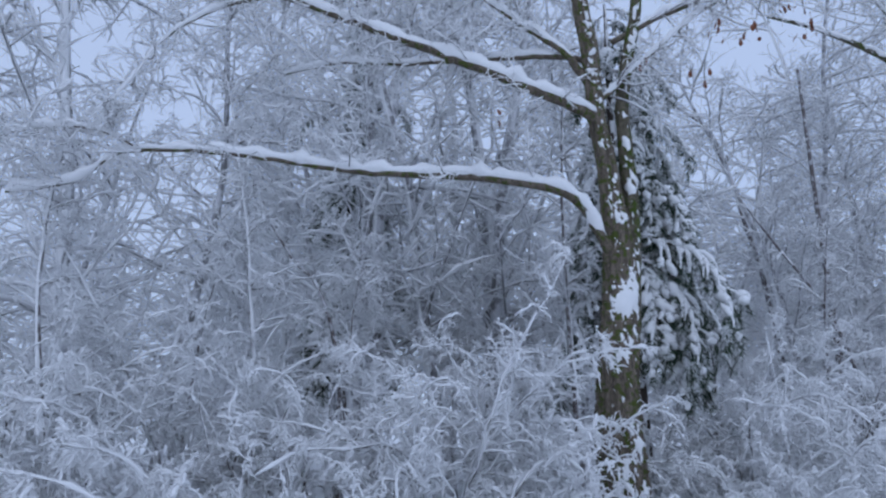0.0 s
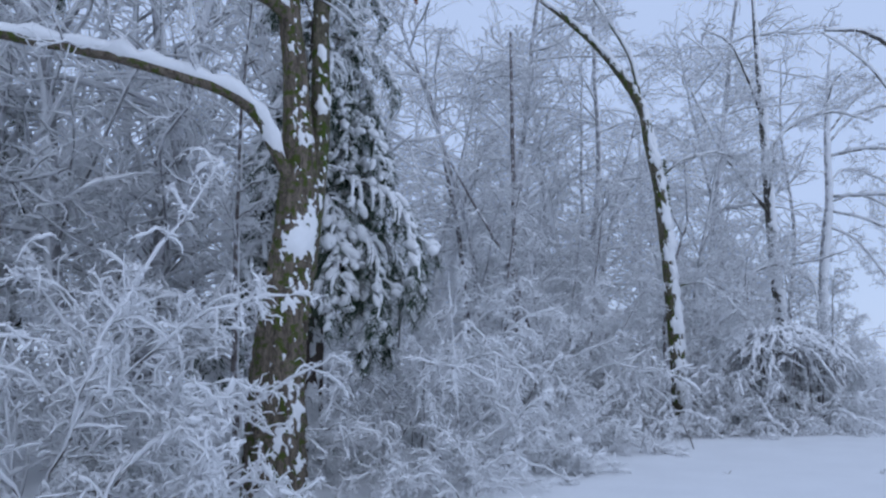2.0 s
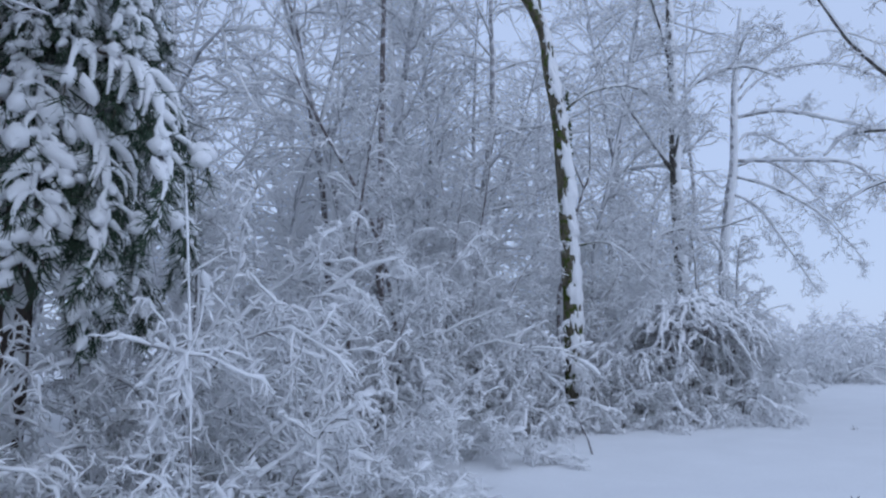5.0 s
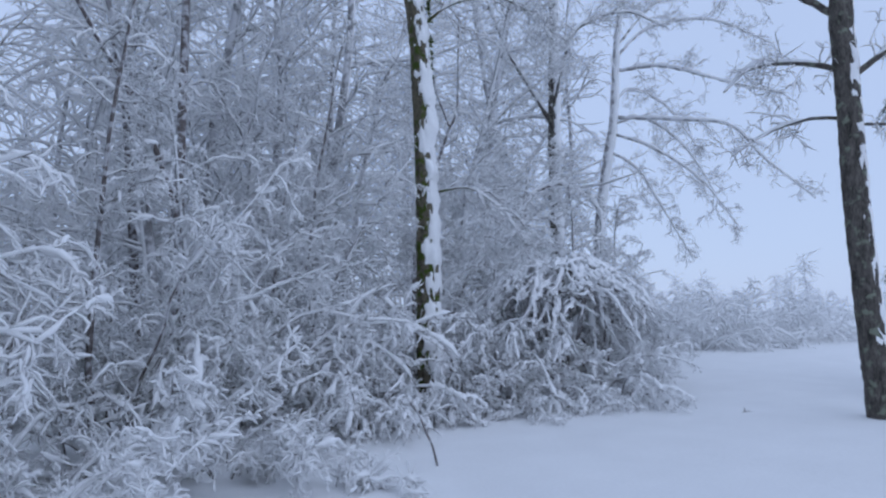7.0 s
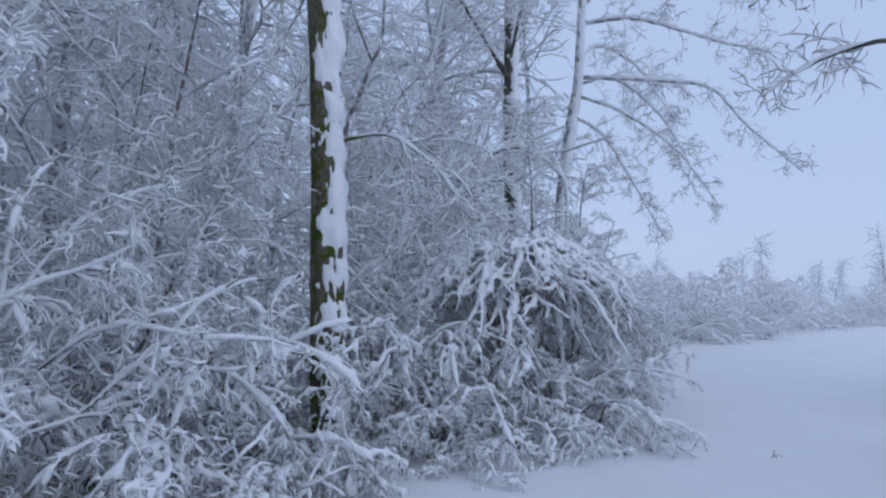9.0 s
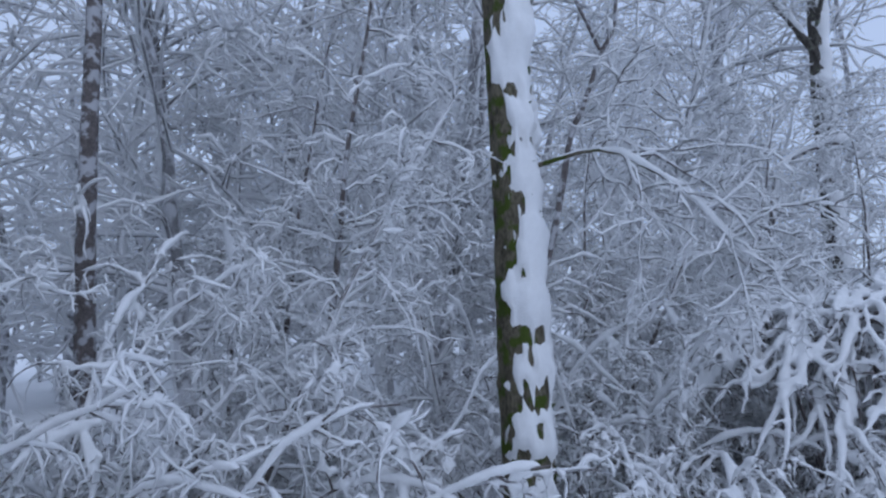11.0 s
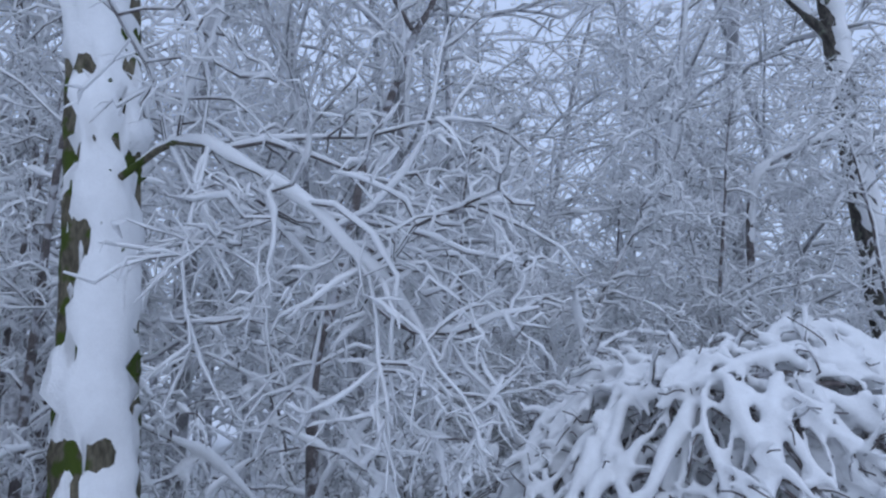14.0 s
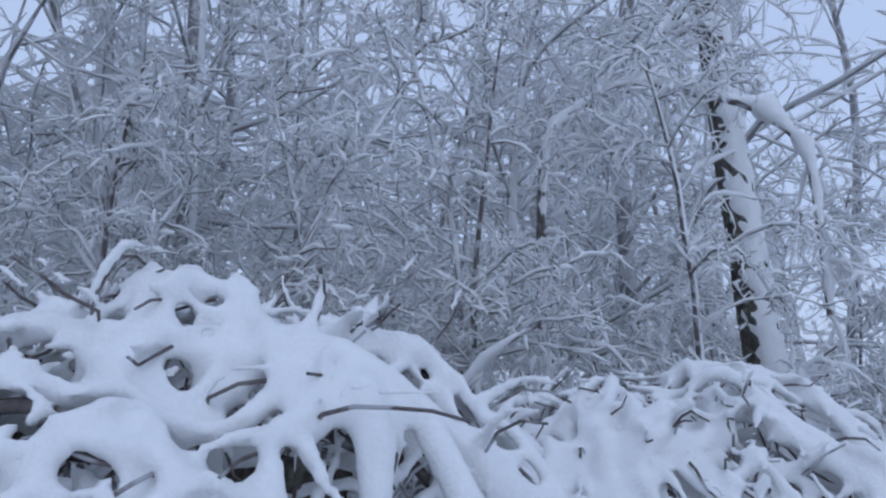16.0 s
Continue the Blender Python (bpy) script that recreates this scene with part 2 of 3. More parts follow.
def build_oak():
    ob = thing("oak_tree", 2.95, 8.92, -0.25, "oak with mossy furrowed bark and snow-loaded spreading limbs", "tree")
    wood, snow = Shape(), Shape()
    c = glide(local([(2.95, 8.8, -0.3), (2.98, 8.8, 1.17), (3.05, 8.8, 2.1), (3.12, 8.8, 2.8), (3.13, 8.8, 3.4), (3.08, 8.8, 4.07), (3.04, 8.8, 4.54), (2.98, 8.8, 5.11), (2.96, 8.8, 5.96), (2.86, 8.8, 6.84), (2.8, 8.8, 8.5), (2.7, 8.9, 10.5)], ob), 0.035)
    r = along(c, [0.32, 0.27, 0.235, 0.205, 0.135, 0.11, 0.115, 0.1, 0.08, 0.06, 0.03])
    bark_tube(wood, c, r, 48, 0.075, 13, 1.0)
    plaster(snow, c, r, 48, 0.04, 1.17, 4.0, 1.6, (0.267, 0.8, 0.02))
    part("trunk", wood, OAK_BARK, ob, "furrowed dark bark with moss")
    part("trunk_snow", snow, SNOW, ob, "ragged patches of wind-blown snow")
    c2 = glide(local([(3.22, 8.93, 2.2), (3.33, 8.95, 3.35), (3.37, 8.95, 4.12), (3.36, 8.95, 4.84), (3.37, 8.95, 5.34), (3.5, 8.95, 6.03), (3.69, 8.95, 6.92), (3.9, 9.0, 9.0)], ob), 0.06)
    r2 = along(c2, [0.13, 0.12, 0.09, 0.085, 0.075, 0.03])
    wood2, snow2 = Shape(), Shape()
    bark_tube(wood2, c2, r2, 16, 0.06, 7, 2.0)
    plaster(snow2, c2, r2, 16, 0.045, 1.05, 9.0, 1.3)
    stem = part("second_stem", wood2, MOSS_BARK, ob)
    part("stem_snow", snow2, SNOW, stem)
    lev2 = [(30, 0.95, 7, 0.1, 0.75, 0.011), (7, 0.4, 4, 0.3, 0.8, 0.006), (4, 0.16, 2, 0.4, 0.8, 0.004)]
    lev = [(22, 0.9, 6, 0.35, 0.5, 0.012), (5, 0.4, 4, 0.5, 0.5, 0.006), (3, 0.2, 3, 0.5, 0.4, 0.004)]
    limb(ob, "lower_limb", [(3.08, 8.75, 3.1), (2.89, 8.68, 3.41), (2.74, 8.6, 3.67), (2.45, 8.45, 3.88), (1.76, 8.4, 4.03), (0.92, 8.4, 4.12), (-0.07, 8.4, 4.19), (-1.09, 8.4, 4.37), (-2.12, 8.4, 4.53), (-3.18, 8.4, 4.54), (-3.76, 8.4, 4.17), (-4.63, 8.4, 4.04)], 0.07, 0.016, 0.1, 11, OAK_BARK, lev2)
    limb(ob, "limb_fork", [(-2.9, 8.4, 4.55), (-3.6, 8.3, 4.85), (-4.4, 8.2, 4.8), (-5.3, 8.1, 4.45)], 0.025, 0.01, 0.06, 18, OAK_BARK, lev2)
    limb(ob, "drooping_limb", [(0.3, 8.6, 7.4), (-0.17, 8.6, 7.18), (-1.44, 8.4, 6.77), (-1.98, 8.3, 6.57), (-2.62, 8.2, 6.12), (-2.96, 8.1, 5.49), (-3.21, 8.0, 4.98)], 0.04, 0.01, 0.05, 17, OAK_BARK, lev2)
    limb(ob, "upper_limb", [(3.0, 8.8, 4.65), (2.96, 8.75, 4.96), (2.76, 8.6, 5.06), (2.25, 8.5, 5.26), (1.52, 8.4, 5.56), (0.79, 8.4, 5.89), (-0.12, 8.4, 6.29), (-1.05, 8.4, 6.71), (-2.4, 8.4, 7.2)], 0.085, 0.03, 0.1, 12, OAK_BARK, lev2)
    limb(ob, "high_limb", [(2.93, 8.87, 5.53), (2.76, 8.82, 5.8), (2.57, 8.79, 6.07), (2.12, 8.79, 6.41), (1.5, 8.76, 6.93), (0.71, 8.69, 7.58)], 0.06, 0.02, 0.08, 13, OAK_BARK, lev)
    limb(ob, "side_limb", [(2.98, 8.88, 5.15), (3.04, 8.81, 5.27), (3.36, 8.76, 5.56), (3.82, 8.65, 5.95), (4.37, 8.54, 6.39), (5.22, 8.29, 6.82)], 0.04, 0.012, 0.05, 14, OAK_BARK, lev)
    limb(ob, "back_limb", [(2.94, 8.9, 5.93), (2.52, 8.9, 6.03), (1.39, 9.0, 6.08), (0.42, 9.1, 6.09), (-0.57, 9.2, 6.21), (-1.4, 9.3, 6.1)], 0.045, 0.015, 0.07, 15, OAK_BARK, lev2)
    limb(ob, "right_limb", [(3.31, 9.01, 6.28), (4.16, 8.76, 6.61), (5.44, 8.39, 6.72), (6.94, 8.11, 6.39)], 0.045, 0.012, 0.05, 16, OAK_BARK, lev)
    rng = np.random.default_rng(5)
    blade = Shape()
    e = np.linspace(0, 1, 7)
    half = np.array((0.004, 0.02, 0.014, 0.03, 0.02, 0.026, 0.002))
    rows = np.stack([np.stack([e * 0.11, half, 0.015 * np.sin(e * 3)], -1), np.stack([e * 0.11, -half, 0.012 * np.sin(e * 3 + 0.5)], -1)], 1).reshape(-1, 3)
    blade.add(rows, [(2 * i, 2 * i + 1, 2 * i + 3, 2 * i + 2) for i in range(6)])
    me = blade.mesh("leaf", LEAF)
    for cx, cy, cz, n in ((4.55, 8.3, 6.05, 5), (4.97, 8.3, 5.95, 6), (5.65, 8.3, 6.0, 7), (4.12, 8.3, 5.36, 3), (3.47, 8.3, 5.6, 3), (1.64, 8.4, 4.8, 2), (5.55, 8.3, 6.3, 5)):
        for _ in range(n):
            lf = part("leaf", me, LEAF, ob)
            p = local((cx, cy, cz) + rng.normal(0, (0.09, 0.09, 0.07)), ob)
            lf.matrix_basis = pose(*p, rng.uniform(-40, 40), rng.uniform(50, 110), rng.uniform(0, 360))


build_oak()


def build_bough(seed, length):
    """Meshes of one drooping pine bough along +x: wood, needles, snow."""
    rng = np.random.default_rng(seed)
    wood, green, snow = Shape(), Shape(), Shape()
    main = shoot(rng, (0, 0, 0), (1, 0, 0.25), length, 9, 2.7, 0.25)
    rm = np.linspace(0.026, 0.007, 10)
    wood.tube(main, rm, 5)
    cap(snow, main[2:], rm[2:], 0.06, 6, rng)
    quads = []
    for s in np.linspace(0.18, 1.0, 12):
        k = s * 9
        i = min(int(k), 8)
        p = main[i] + (main[i + 1] - main[i]) * (k - i)
        for hand in (-1, 1):
            L = length * rng.uniform(0.2, 0.36) * (1.25 - 0.75 * s)
            d = unit(np.array((0.75, hand * rng.uniform(0.5, 1.0), rng.uniform(-0.15, 0.2))))
            tw = shoot(rng, p, d, L, 5, rng.uniform(1.8, 3.6), 0.4)
            r = np.linspace(0.009, 0.004, 6)
            wood.tube(tw, r, 3)
            cap(snow, tw[:5], r[:5] + 0.006, rng.uniform(0.02, 0.06), 6, rng)
            for q in (1, 2, 3, 4):
                if rng.random() < 0.34:
                    clump(snow, tw[q] + rng.normal(0, 0.03, 3), unit(tw[q] - tw[q - 1]), rng.uniform(0.03, 0.075), rng, rng.uniform(0.9, 1.8))
            for q in range(1, 6):
                for _ in range(11):
                    a = unit(rng.normal(0, 1, 3) * (1, 1, 0.8) + (tw[q] - tw[q - 1]) / L * 4 + np.array((0, 0, -0.7)))
                    n = rng.uniform(0.09, 0.17)
                    b = tw[q] + rng.normal(0, 0.012, 3)
                    w = unit(np.cross(a, rng.normal(0, 1, 3))) * 0.005
                    quads.append([b - w, b + w, b + a * n + w * 0.3, b + a * n - w * 0.3])
    quads = np.array(quads)
    green.add(quads.reshape(-1, 3), np.arange(len(quads) * 4).reshape(-1, 4))
    return wood.mesh("bough", PINE_BARK), green.mesh("needles", NEEDLE, False), snow.mesh("bough_snow", SNOW)


BOUGHS = [build_bough(31 + i, (1.5, 1.9, 2.3)[i]) for i in range(3)]


def build_pine(x, y, height, low, count, seed, label, favour=None):
    rng = np.random.default_rng(seed)
    ob = thing("pine_tree", x, y, label=label, category="tree")
    wood, snow = Shape(), Shape()
    c = glide([(0, 0, -0.2), (0.03, 0.02, height * 0.3), (-0.04, 0.03, height * 0.6), (0, 0, height)], 0.15)
    r = along(c, [0.15, 0.12, 0.08, 0.02])
    bark_tube(wood, c, r, 14, 0.05, 7, seed)
    plaster(snow, c, r, 14, 0.04, 0.8, seed, 1.1)
    part("trunk", wood, PINE_BARK, ob)
    part("trunk_snow", snow, SNOW, ob)
    for k in range(count):
        h = low + (height - low) * (k / count) ** 1.15
        turn = k * 137.5 + rng.uniform(-25, 25)
        if favour is not None and k % 3 == 0:
            turn = favour + rng.uniform(-45, 45)
        mesh = BOUGHS[rng.integers(3)]
        size = (1.15 - 0.75 * (h - low) / (height - low)) * rng.uniform(0.8, 1.15)
        b = part("bough", mesh[0], PINE_BARK, ob)
        b.matrix_basis = pose(0, 0, h, 0, rng.uniform(5, 30), turn) @ Matrix.Scale(size, 4)
        part("needles", mesh[1], NEEDLE, b)
        part("bough_snow", mesh[2], SNOW, b)


build_pine(3.7, 10.9, 8.2, 3.0, 58, 7, "pine with drooping boughs under heavy clumps of snow", -45)
build_pine(-1.1, 13.6, 11.0, 3.2, 40, 8, "tall pine behind the brush bowed by snow", -80)
build_pine(19.6, 8.5, 9.0, 2.2, 26, 9, "pine at the field's edge dusted with snow", 120)


def build_trunk_tree(name, x, y, label, trunk, radii, mat, limbs, seed, thick, reach, levels, sides=18, patch=1.0):
    ob = thing(name, x, y, label=label, category="tree")
    wood, snow = Shape(), Shape()
    c = glide(local(trunk, ob), 0.07)
    r = along(c, radii)
    bark_tube(wood, c, r, sides, 0.06, 8, seed)
    plaster(snow, c, r, sides, thick, reach, seed * 3.1, patch)
    part("trunk", wood, mat, ob)
    part("trunk_snow", snow, SNOW, ob, "snow blown on to the bark")
    for i, (pts, r0, r1, depth) in enumerate(limbs):
        limb(ob, "limb", pts, r0, r1, depth, seed * 7 + i, mat, levels, 6)
    return ob


FINE = [(24, 1.0, 6, 0.6, 0.7, 0.009), (8, 0.4, 4, 0.7, 0.9, 0.005), (4, 0.14, 2, 0.5, 0.8, 0.0034)]
mossy = build_trunk_tree("snowy_trunk_tree", 11.35, 12.94, "slender tree with snow plastered along its mossy trunk", [(11.38, 12.9, -0.2), (11.36, 12.9, 1.15), (11.35, 12.92, 3.0), (11.3, 12.95, 4.8), (11.25, 13.12, 6.0), (11.18, 13.31, 7.05), (10.3, 13.5, 8.3), (9.05, 13.8, 9.35), (8.0, 14.0, 9.9)], [0.17, 0.15, 0.138, 0.13, 0.115, 0.1, 0.075, 0.05, 0.03], MOSS_BARK, [
    ([(11.2, 13.28, 6.9), (11.08, 13.34, 8.05), (10.35, 13.5, 9.4), (9.6, 13.7, 11)], 0.06, 0.02, 0.05),
    ([(11.37, 12.9, 2.9), (11.7, 12.5, 2.95), (12.1, 12.3, 2.7), (12.5, 12.2, 2.2)], 0.016, 0.005, 0.042),
    ([(11.33, 12.95, 5.2), (11.8, 12.7, 5.6), (12.6, 12.4, 5.7), (13.3, 12.3, 5.3)], 0.022, 0.005, 0.042)], 3, 0.06, 0.55, FINE, 44, 1.7)
moss_rng, moss_pads = np.random.default_rng(77), Shape()
for z in moss_rng.uniform(0.9, 5.6, 150):
    a = radians(moss_rng.normal(-22, 16))
    core = 0.155 - 0.006 * z
    p = np.array((11.36 - 0.012 * z + core * math.cos(a), 12.91 + core * math.sin(a), z)) - np.array(mossy.location)
    clump(moss_pads, p, moss_rng.normal(0, 1, 3), moss_rng.uniform(0.007, 0.02), moss_rng)
part("moss", moss_pads, MOSS, mossy, "tufts of green moss", kind="stuff")
build_trunk_tree("dark_trunk_tree", 18.8, 17.0, "tall dark-barked tree with rimed branches", [(18.85, 17.0, -0.2), (18.82, 17.0, 3.6), (18.81, 17.0, 5.5), (18.9, 17.0, 8.0), (19.0, 17.0, 11.0), (19.1, 17.0, 14.0)], [0.2, 0.17, 0.15, 0.12, 0.09, 0.03], PALE_BARK, [
    ([(18.8, 16.95, 5.9), (18.4, 17.2, 6.7), (17.9, 17.8, 8.2), (17.3, 18.2, 10.2)], 0.07, 0.02, 0.05),
    ([(18.9, 17.0, 7.8), (19.4, 16.5, 8.6), (20.4, 15.8, 9.0), (21.4, 15.2, 8.6)], 0.05, 0.012, 0.05),
    ([(18.8, 17, 6.4), (18.0, 16.0, 7.0), (17.2, 15.2, 7.0), (16.6, 14.6, 6.6)], 0.04, 0.01, 0.05),
    ([(18.8, 17, 4.6), (18.2, 16.2, 5.0), (17.4, 15.6, 4.7), (16.8, 15.2, 4.1)], 0.03, 0.008, 0.05),
    ([(18.95, 17.0, 9.0), (17.8, 16.4, 10.0), (16.6, 15.8, 10.6), (15.2, 15.4, 10.6)], 0.045, 0.01, 0.05)], 4, 0.05, 0.3, FINE, 18, 1.3)
# Whitened by snow; its bark shares the haze-pale colour of the far trees.
build_trunk_tree("leaning_pale_tree", 22.0, 18.0, "leaning snow-whitened tree with long drooping branches over the field", [(21.8, 18.2, -0.2), (21.95, 18.1, 3.0), (22.06, 18.05, 4.3), (22.21, 17.88, 5.74), (22.35, 17.7, 7.0), (22.44, 17.56, 9.25), (22.7, 17.3, 12)], [0.15, 0.14, 0.13, 0.12, 0.1, 0.07, 0.03], RIME_HAZE_BARK, [
    ([(22.39, 17.64, 8.4), (23.2, 16.51, 8.4), (24.23, 15.07, 7.75), (25.08, 13.9, 7.26)], 0.06, 0.012, 0.06),
    ([(22.32, 17.73, 7.0), (23.35, 16.31, 6.8), (24.21, 15.1, 6.5), (24.7, 14.42, 5.5), (25.42, 13.42, 4.3)], 0.06, 0.012, 0.06),
    ([(22.26, 17.81, 6.0), (22.7, 17.2, 5.4), (23.13, 16.61, 4.1), (23.54, 16.03, 2.7)], 0.045, 0.01, 0.05),
    ([(22.3, 17.7, 6.5), (22.9, 16.8, 6.0), (23.7, 15.8, 5.0), (24.2, 15.0, 3.6)], 0.045, 0.01, 0.05),
    ([(22.4, 17.6, 8.8), (23.4, 17.0, 9.8), (24.8, 15.8, 10.0), (26.2, 14.6, 9.2)], 0.05, 0.01, 0.05),
    ([(22.35, 17.7, 7.4), (23.2, 17.6, 8.0), (24.4, 17.2, 7.6), (25.4, 16.8, 6.4)], 0.04, 0.01, 0.05),
    ([(22.3, 17.7, 6.8), (23.0, 17.0, 6.9), (23.9, 16.3, 6.0), (24.6, 15.8, 4.6)], 0.04, 0.01, 0.05),
    ([(22.44, 17.5, 9.2), (23.2, 16.6, 10.4), (24.2, 15.4, 10.8), (25.2, 14.2, 10.0)], 0.04, 0.01, 0.05),
    ([(22.4, 17.6, 9.4), (21.6, 16.6, 10.2), (20.8, 15.6, 10.2), (20.2, 14.9, 9.6)], 0.04, 0.01, 0.05)], 5, 0.06, 0.1, FINE, 14, 0.8)
build_trunk_tree("field_tree", 14.7, 8.92, "lone upright tree with lichen-grey bark standing in the snow field", [(14.74, 8.8, -0.3), (14.73, 8.82, 0.38), (14.72, 8.85, 0.94), (14.69, 8.9, 2.09), (14.68, 8.92, 3.27), (14.66, 8.92, 4.13), (14.65, 8.92, 4.96), (14.84, 8.86, 7.1), (14.75, 8.95, 9.0)], [0.18, 0.15, 0.138, 0.136, 0.134, 0.13, 0.12, 0.085, 0.04], PALE_BARK, [
    ([(14.66, 8.95, 4.1), (14.62, 9.1, 4.26), (14.53, 9.61, 4.44), (14.43, 9.99, 4.43), (14.36, 10.3, 4.2)], 0.045, 0.012, 0.05),
    ([(14.66, 9.0, 4.9), (14.55, 9.4, 5.3), (14.36, 9.75, 5.9), (14.1, 10.2, 7.0), (13.8, 10.8, 7.9)], 0.045, 0.012, 0.04),
    ([(14.67, 9.0, 3.6), (14.61, 9.32, 3.66), (14.49, 9.76, 3.57), (14.3, 10.2, 3.3)], 0.025, 0.007, 0.04),
    ([(14.7, 8.85, 4.1), (14.8, 8.3, 4.4), (15.0, 7.5, 4.4)], 0.04, 0.01, 0.05),
    ([(14.7, 8.85, 3.5), (14.8, 8.4, 3.4), (15.0, 7.8, 3.0)], 0.02, 0.006, 0.04),
    ([(14.7, 8.92, 5.8), (14.5, 9.1, 6.2), (13.67, 9.2, 6.61), (12.69, 9.2, 6.87), (11.9, 9.3, 6.8)], 0.065, 0.015, 0.06)], 6, 0.035, 0.8, [(16, 0.55, 5, 0.5, 0.7, 0.008), (6, 0.25, 3, 0.6, 0.8, 0.005)], 24, 1.2)


def build_snag():
    ob = thing("broken_snag", 17.5, 9.36, label="short broken dead trunk standing in the snow", category="dead tree")
    wood, snow = Shape(), Shape()
    c = glide([(0.05, 0, -0.15), (0, 0, 0.6), (-0.04, 0.02, 1.3), (-0.1, 0.02, 2.05)], 0.06)
    r = along(c, [0.13, 0.1, 0.085, 0.05])
    bark_tube(wood, c, r, 14, 0.12, 5, 8)
    plaster(snow, c, r, 14, 0.06, 0.3, 21.0)
    for z, t in ((0.9, 60), (1.2, 250), (0.55, 310)):
        a = radians(t)
        wood.tube([(0, 0, z), (0.13 * math.cos(a), 0.13 * math.sin(a), z + 0.04), (0.24 * math.cos(a), 0.24 * math.sin(a), z + 0.03)], np.array((0.025, 0.02, 0.012)), 5)
    part("trunk", wood, PALE_BARK, ob)
    part("trunk_snow", snow, SNOW, ob)


build_snag()


# ---- brush ----
def build_shrub(name, seed, stems, height, spread, levels, label, depth=0.02, arch=1.5, bark=TWIG_BARK, lift=0.0):
    """A many-stemmed shrub whose canes arch over under snow."""
    rng = np.random.default_rng(seed)
    ob = new(name)
    tagged(ob, label, "shrub", "brush along the field")
    twig, snow = Shape(), Shape()
    for k in range(stems):
        a = k * 2.4 + rng.uniform(-0.5, 0.5)
        out = np.array((math.cos(a), math.sin(a), 0))
        L = height * rng.uniform(0.8, 1.3)
        c = shoot(rng, out * rng.uniform(0.02, 0.25) - (0, 0, 0.1), out * spread * rng.uniform(0.4, 1.2) + (0, 0, 1.0), L, 14, arch * rng.uniform(0.5, 1.3), 0.6)
        late = np.arange(15) > 3
        c[:, 2] = np.where(late & (c[:, 2] < 0.08), 0.08 + 0.02 * np.sin(np.arange(15) * 2.0), c[:, 2])
        r = np.linspace(0.008 + 0.003 * height, 0.003, 15)
        wood = Shape()
        wood.tube(c, r, 5)
        part("cane", wood, bark, ob)
        cap(snow, c[1:], r[1:], depth * 1.6, 5, rng)
        ramify(rng, c, r, twig, snow, levels, depth, (3, 4), 0.2, 0.3)
    part("twig_mass", twig, bark, ob, kind="stuff")
    part("snow_load", snow, SNOW, ob, "thick snow along the twigs", kind="stuff")
    return ob


LOW = [(15, 0.36, 5, 0.9, 0.9, 0.006), (11, 0.13, 3, 0.9, 1.1, 0.0036)]
TALL = [(18, 0.62, 6, 1.2, 0.75, 0.007), (11, 0.17, 3, 1.3, 1.0, 0.0036)]
low_kinds = [build_shrub("low_shrub", 100 + i, 11, 1.3, 1.0, LOW, "low arching shrub buried in clinging snow", 0.0152, 1.7) for i in range(3)]
tall_kinds = [build_shrub("tall_shrub", 200 + i, 11, 2.7, 0.35, TALL, "tall bent shrub with snow-sleeved drooping twigs", 0.0165, 1.7) for i in range(3)]


def build_sapling(name, seed, height, levels, label, lean=0.1, depth=0.022, sides=(3, 4), r0=0.045, bark=TWIG_BARK, first=0.12, group="understorey trees"):
    rng = np.random.default_rng(seed)
    ob = new(name)
    tagged(ob, label, "tree", group)
    wood, twig, snow, ridge = Shape(), Shape(), Shape(), Shape()
    c = shoot(rng, (0, 0, -0.2), (rng.normal(0, lean), rng.normal(0, lean), 1), height, 14, 0.05, 0.22)
    r = np.linspace(r0, r0 * 0.2, 15)
    bark_tube(wood, c, r, 7, 0.06, 3, seed)
    cap(ridge, c, r, 0.03, 6, rng, 0.5)
    ramify(rng, c, r, twig, snow, levels, depth, sides, first, 0.12)
    part("trunk", wood, bark, ob)
    part("trunk_snow", ridge, SNOW, ob)
    part("branch_mass", twig, bark, ob, kind="stuff")
    part("snow_load", snow, SNOW, ob, "snow on every branch", kind="stuff")
    return ob


MID = [(38, 1.25, 7, 1.3, 0.6, 0.01), (10, 0.36, 4, 1.3, 0.9, 0.005), (4, 0.13, 2, 1.1, 1.0, 0.0034)]
HIGH = [(30, 2.8, 6, 0.25, 0.45, 0.022), (9, 1.1, 3, 0.5, 0.6, 0.008), (5, 0.42, 2, 0.5, 0.9, 0.0034)]
mid_kinds = [build_sapling("snowy_sapling", 300 + i, 5.0 + 0.6 * i, MID, "thin understorey tree drooping under snow", 0.12, 0.0165) for i in range(3)]
# Woodland bark is paled in colour to stand for mist between the trees.
high_kinds = [build_sapling("woodland_tree", 400 + i, 11.0 + i, HIGH, "tall bare woodland tree white with rime and painted haze", 0.08, 0.024, (3, 3), 0.1, RIME_HAZE_BARK, 0.15, "woodland trees") for i in range(3)]


def fused(shape, name, voxel, rounds):
    """Tubes of snow grown together into one skin."""
    raw = new("raw", shape.mesh("raw", SNOW))
    grow = raw.modifiers.new("fuse", "REMESH")
    grow.mode, grow.voxel_size, grow.use_smooth_shade = "VOXEL", voxel, True
    melt = raw.modifiers.new("melt", "SMOOTH")
    melt.factor, melt.iterations = 0.5, rounds
    bpy.context.view_layer.update()
    skin = bpy.data.meshes.new_from_object(raw.evaluated_get(bpy.context.evaluated_depsgraph_get()))
    bare = raw.data
    bpy.data.objects.remove(raw)
    bpy.data.meshes.remove(bare)
    skin.name = name
    return skin


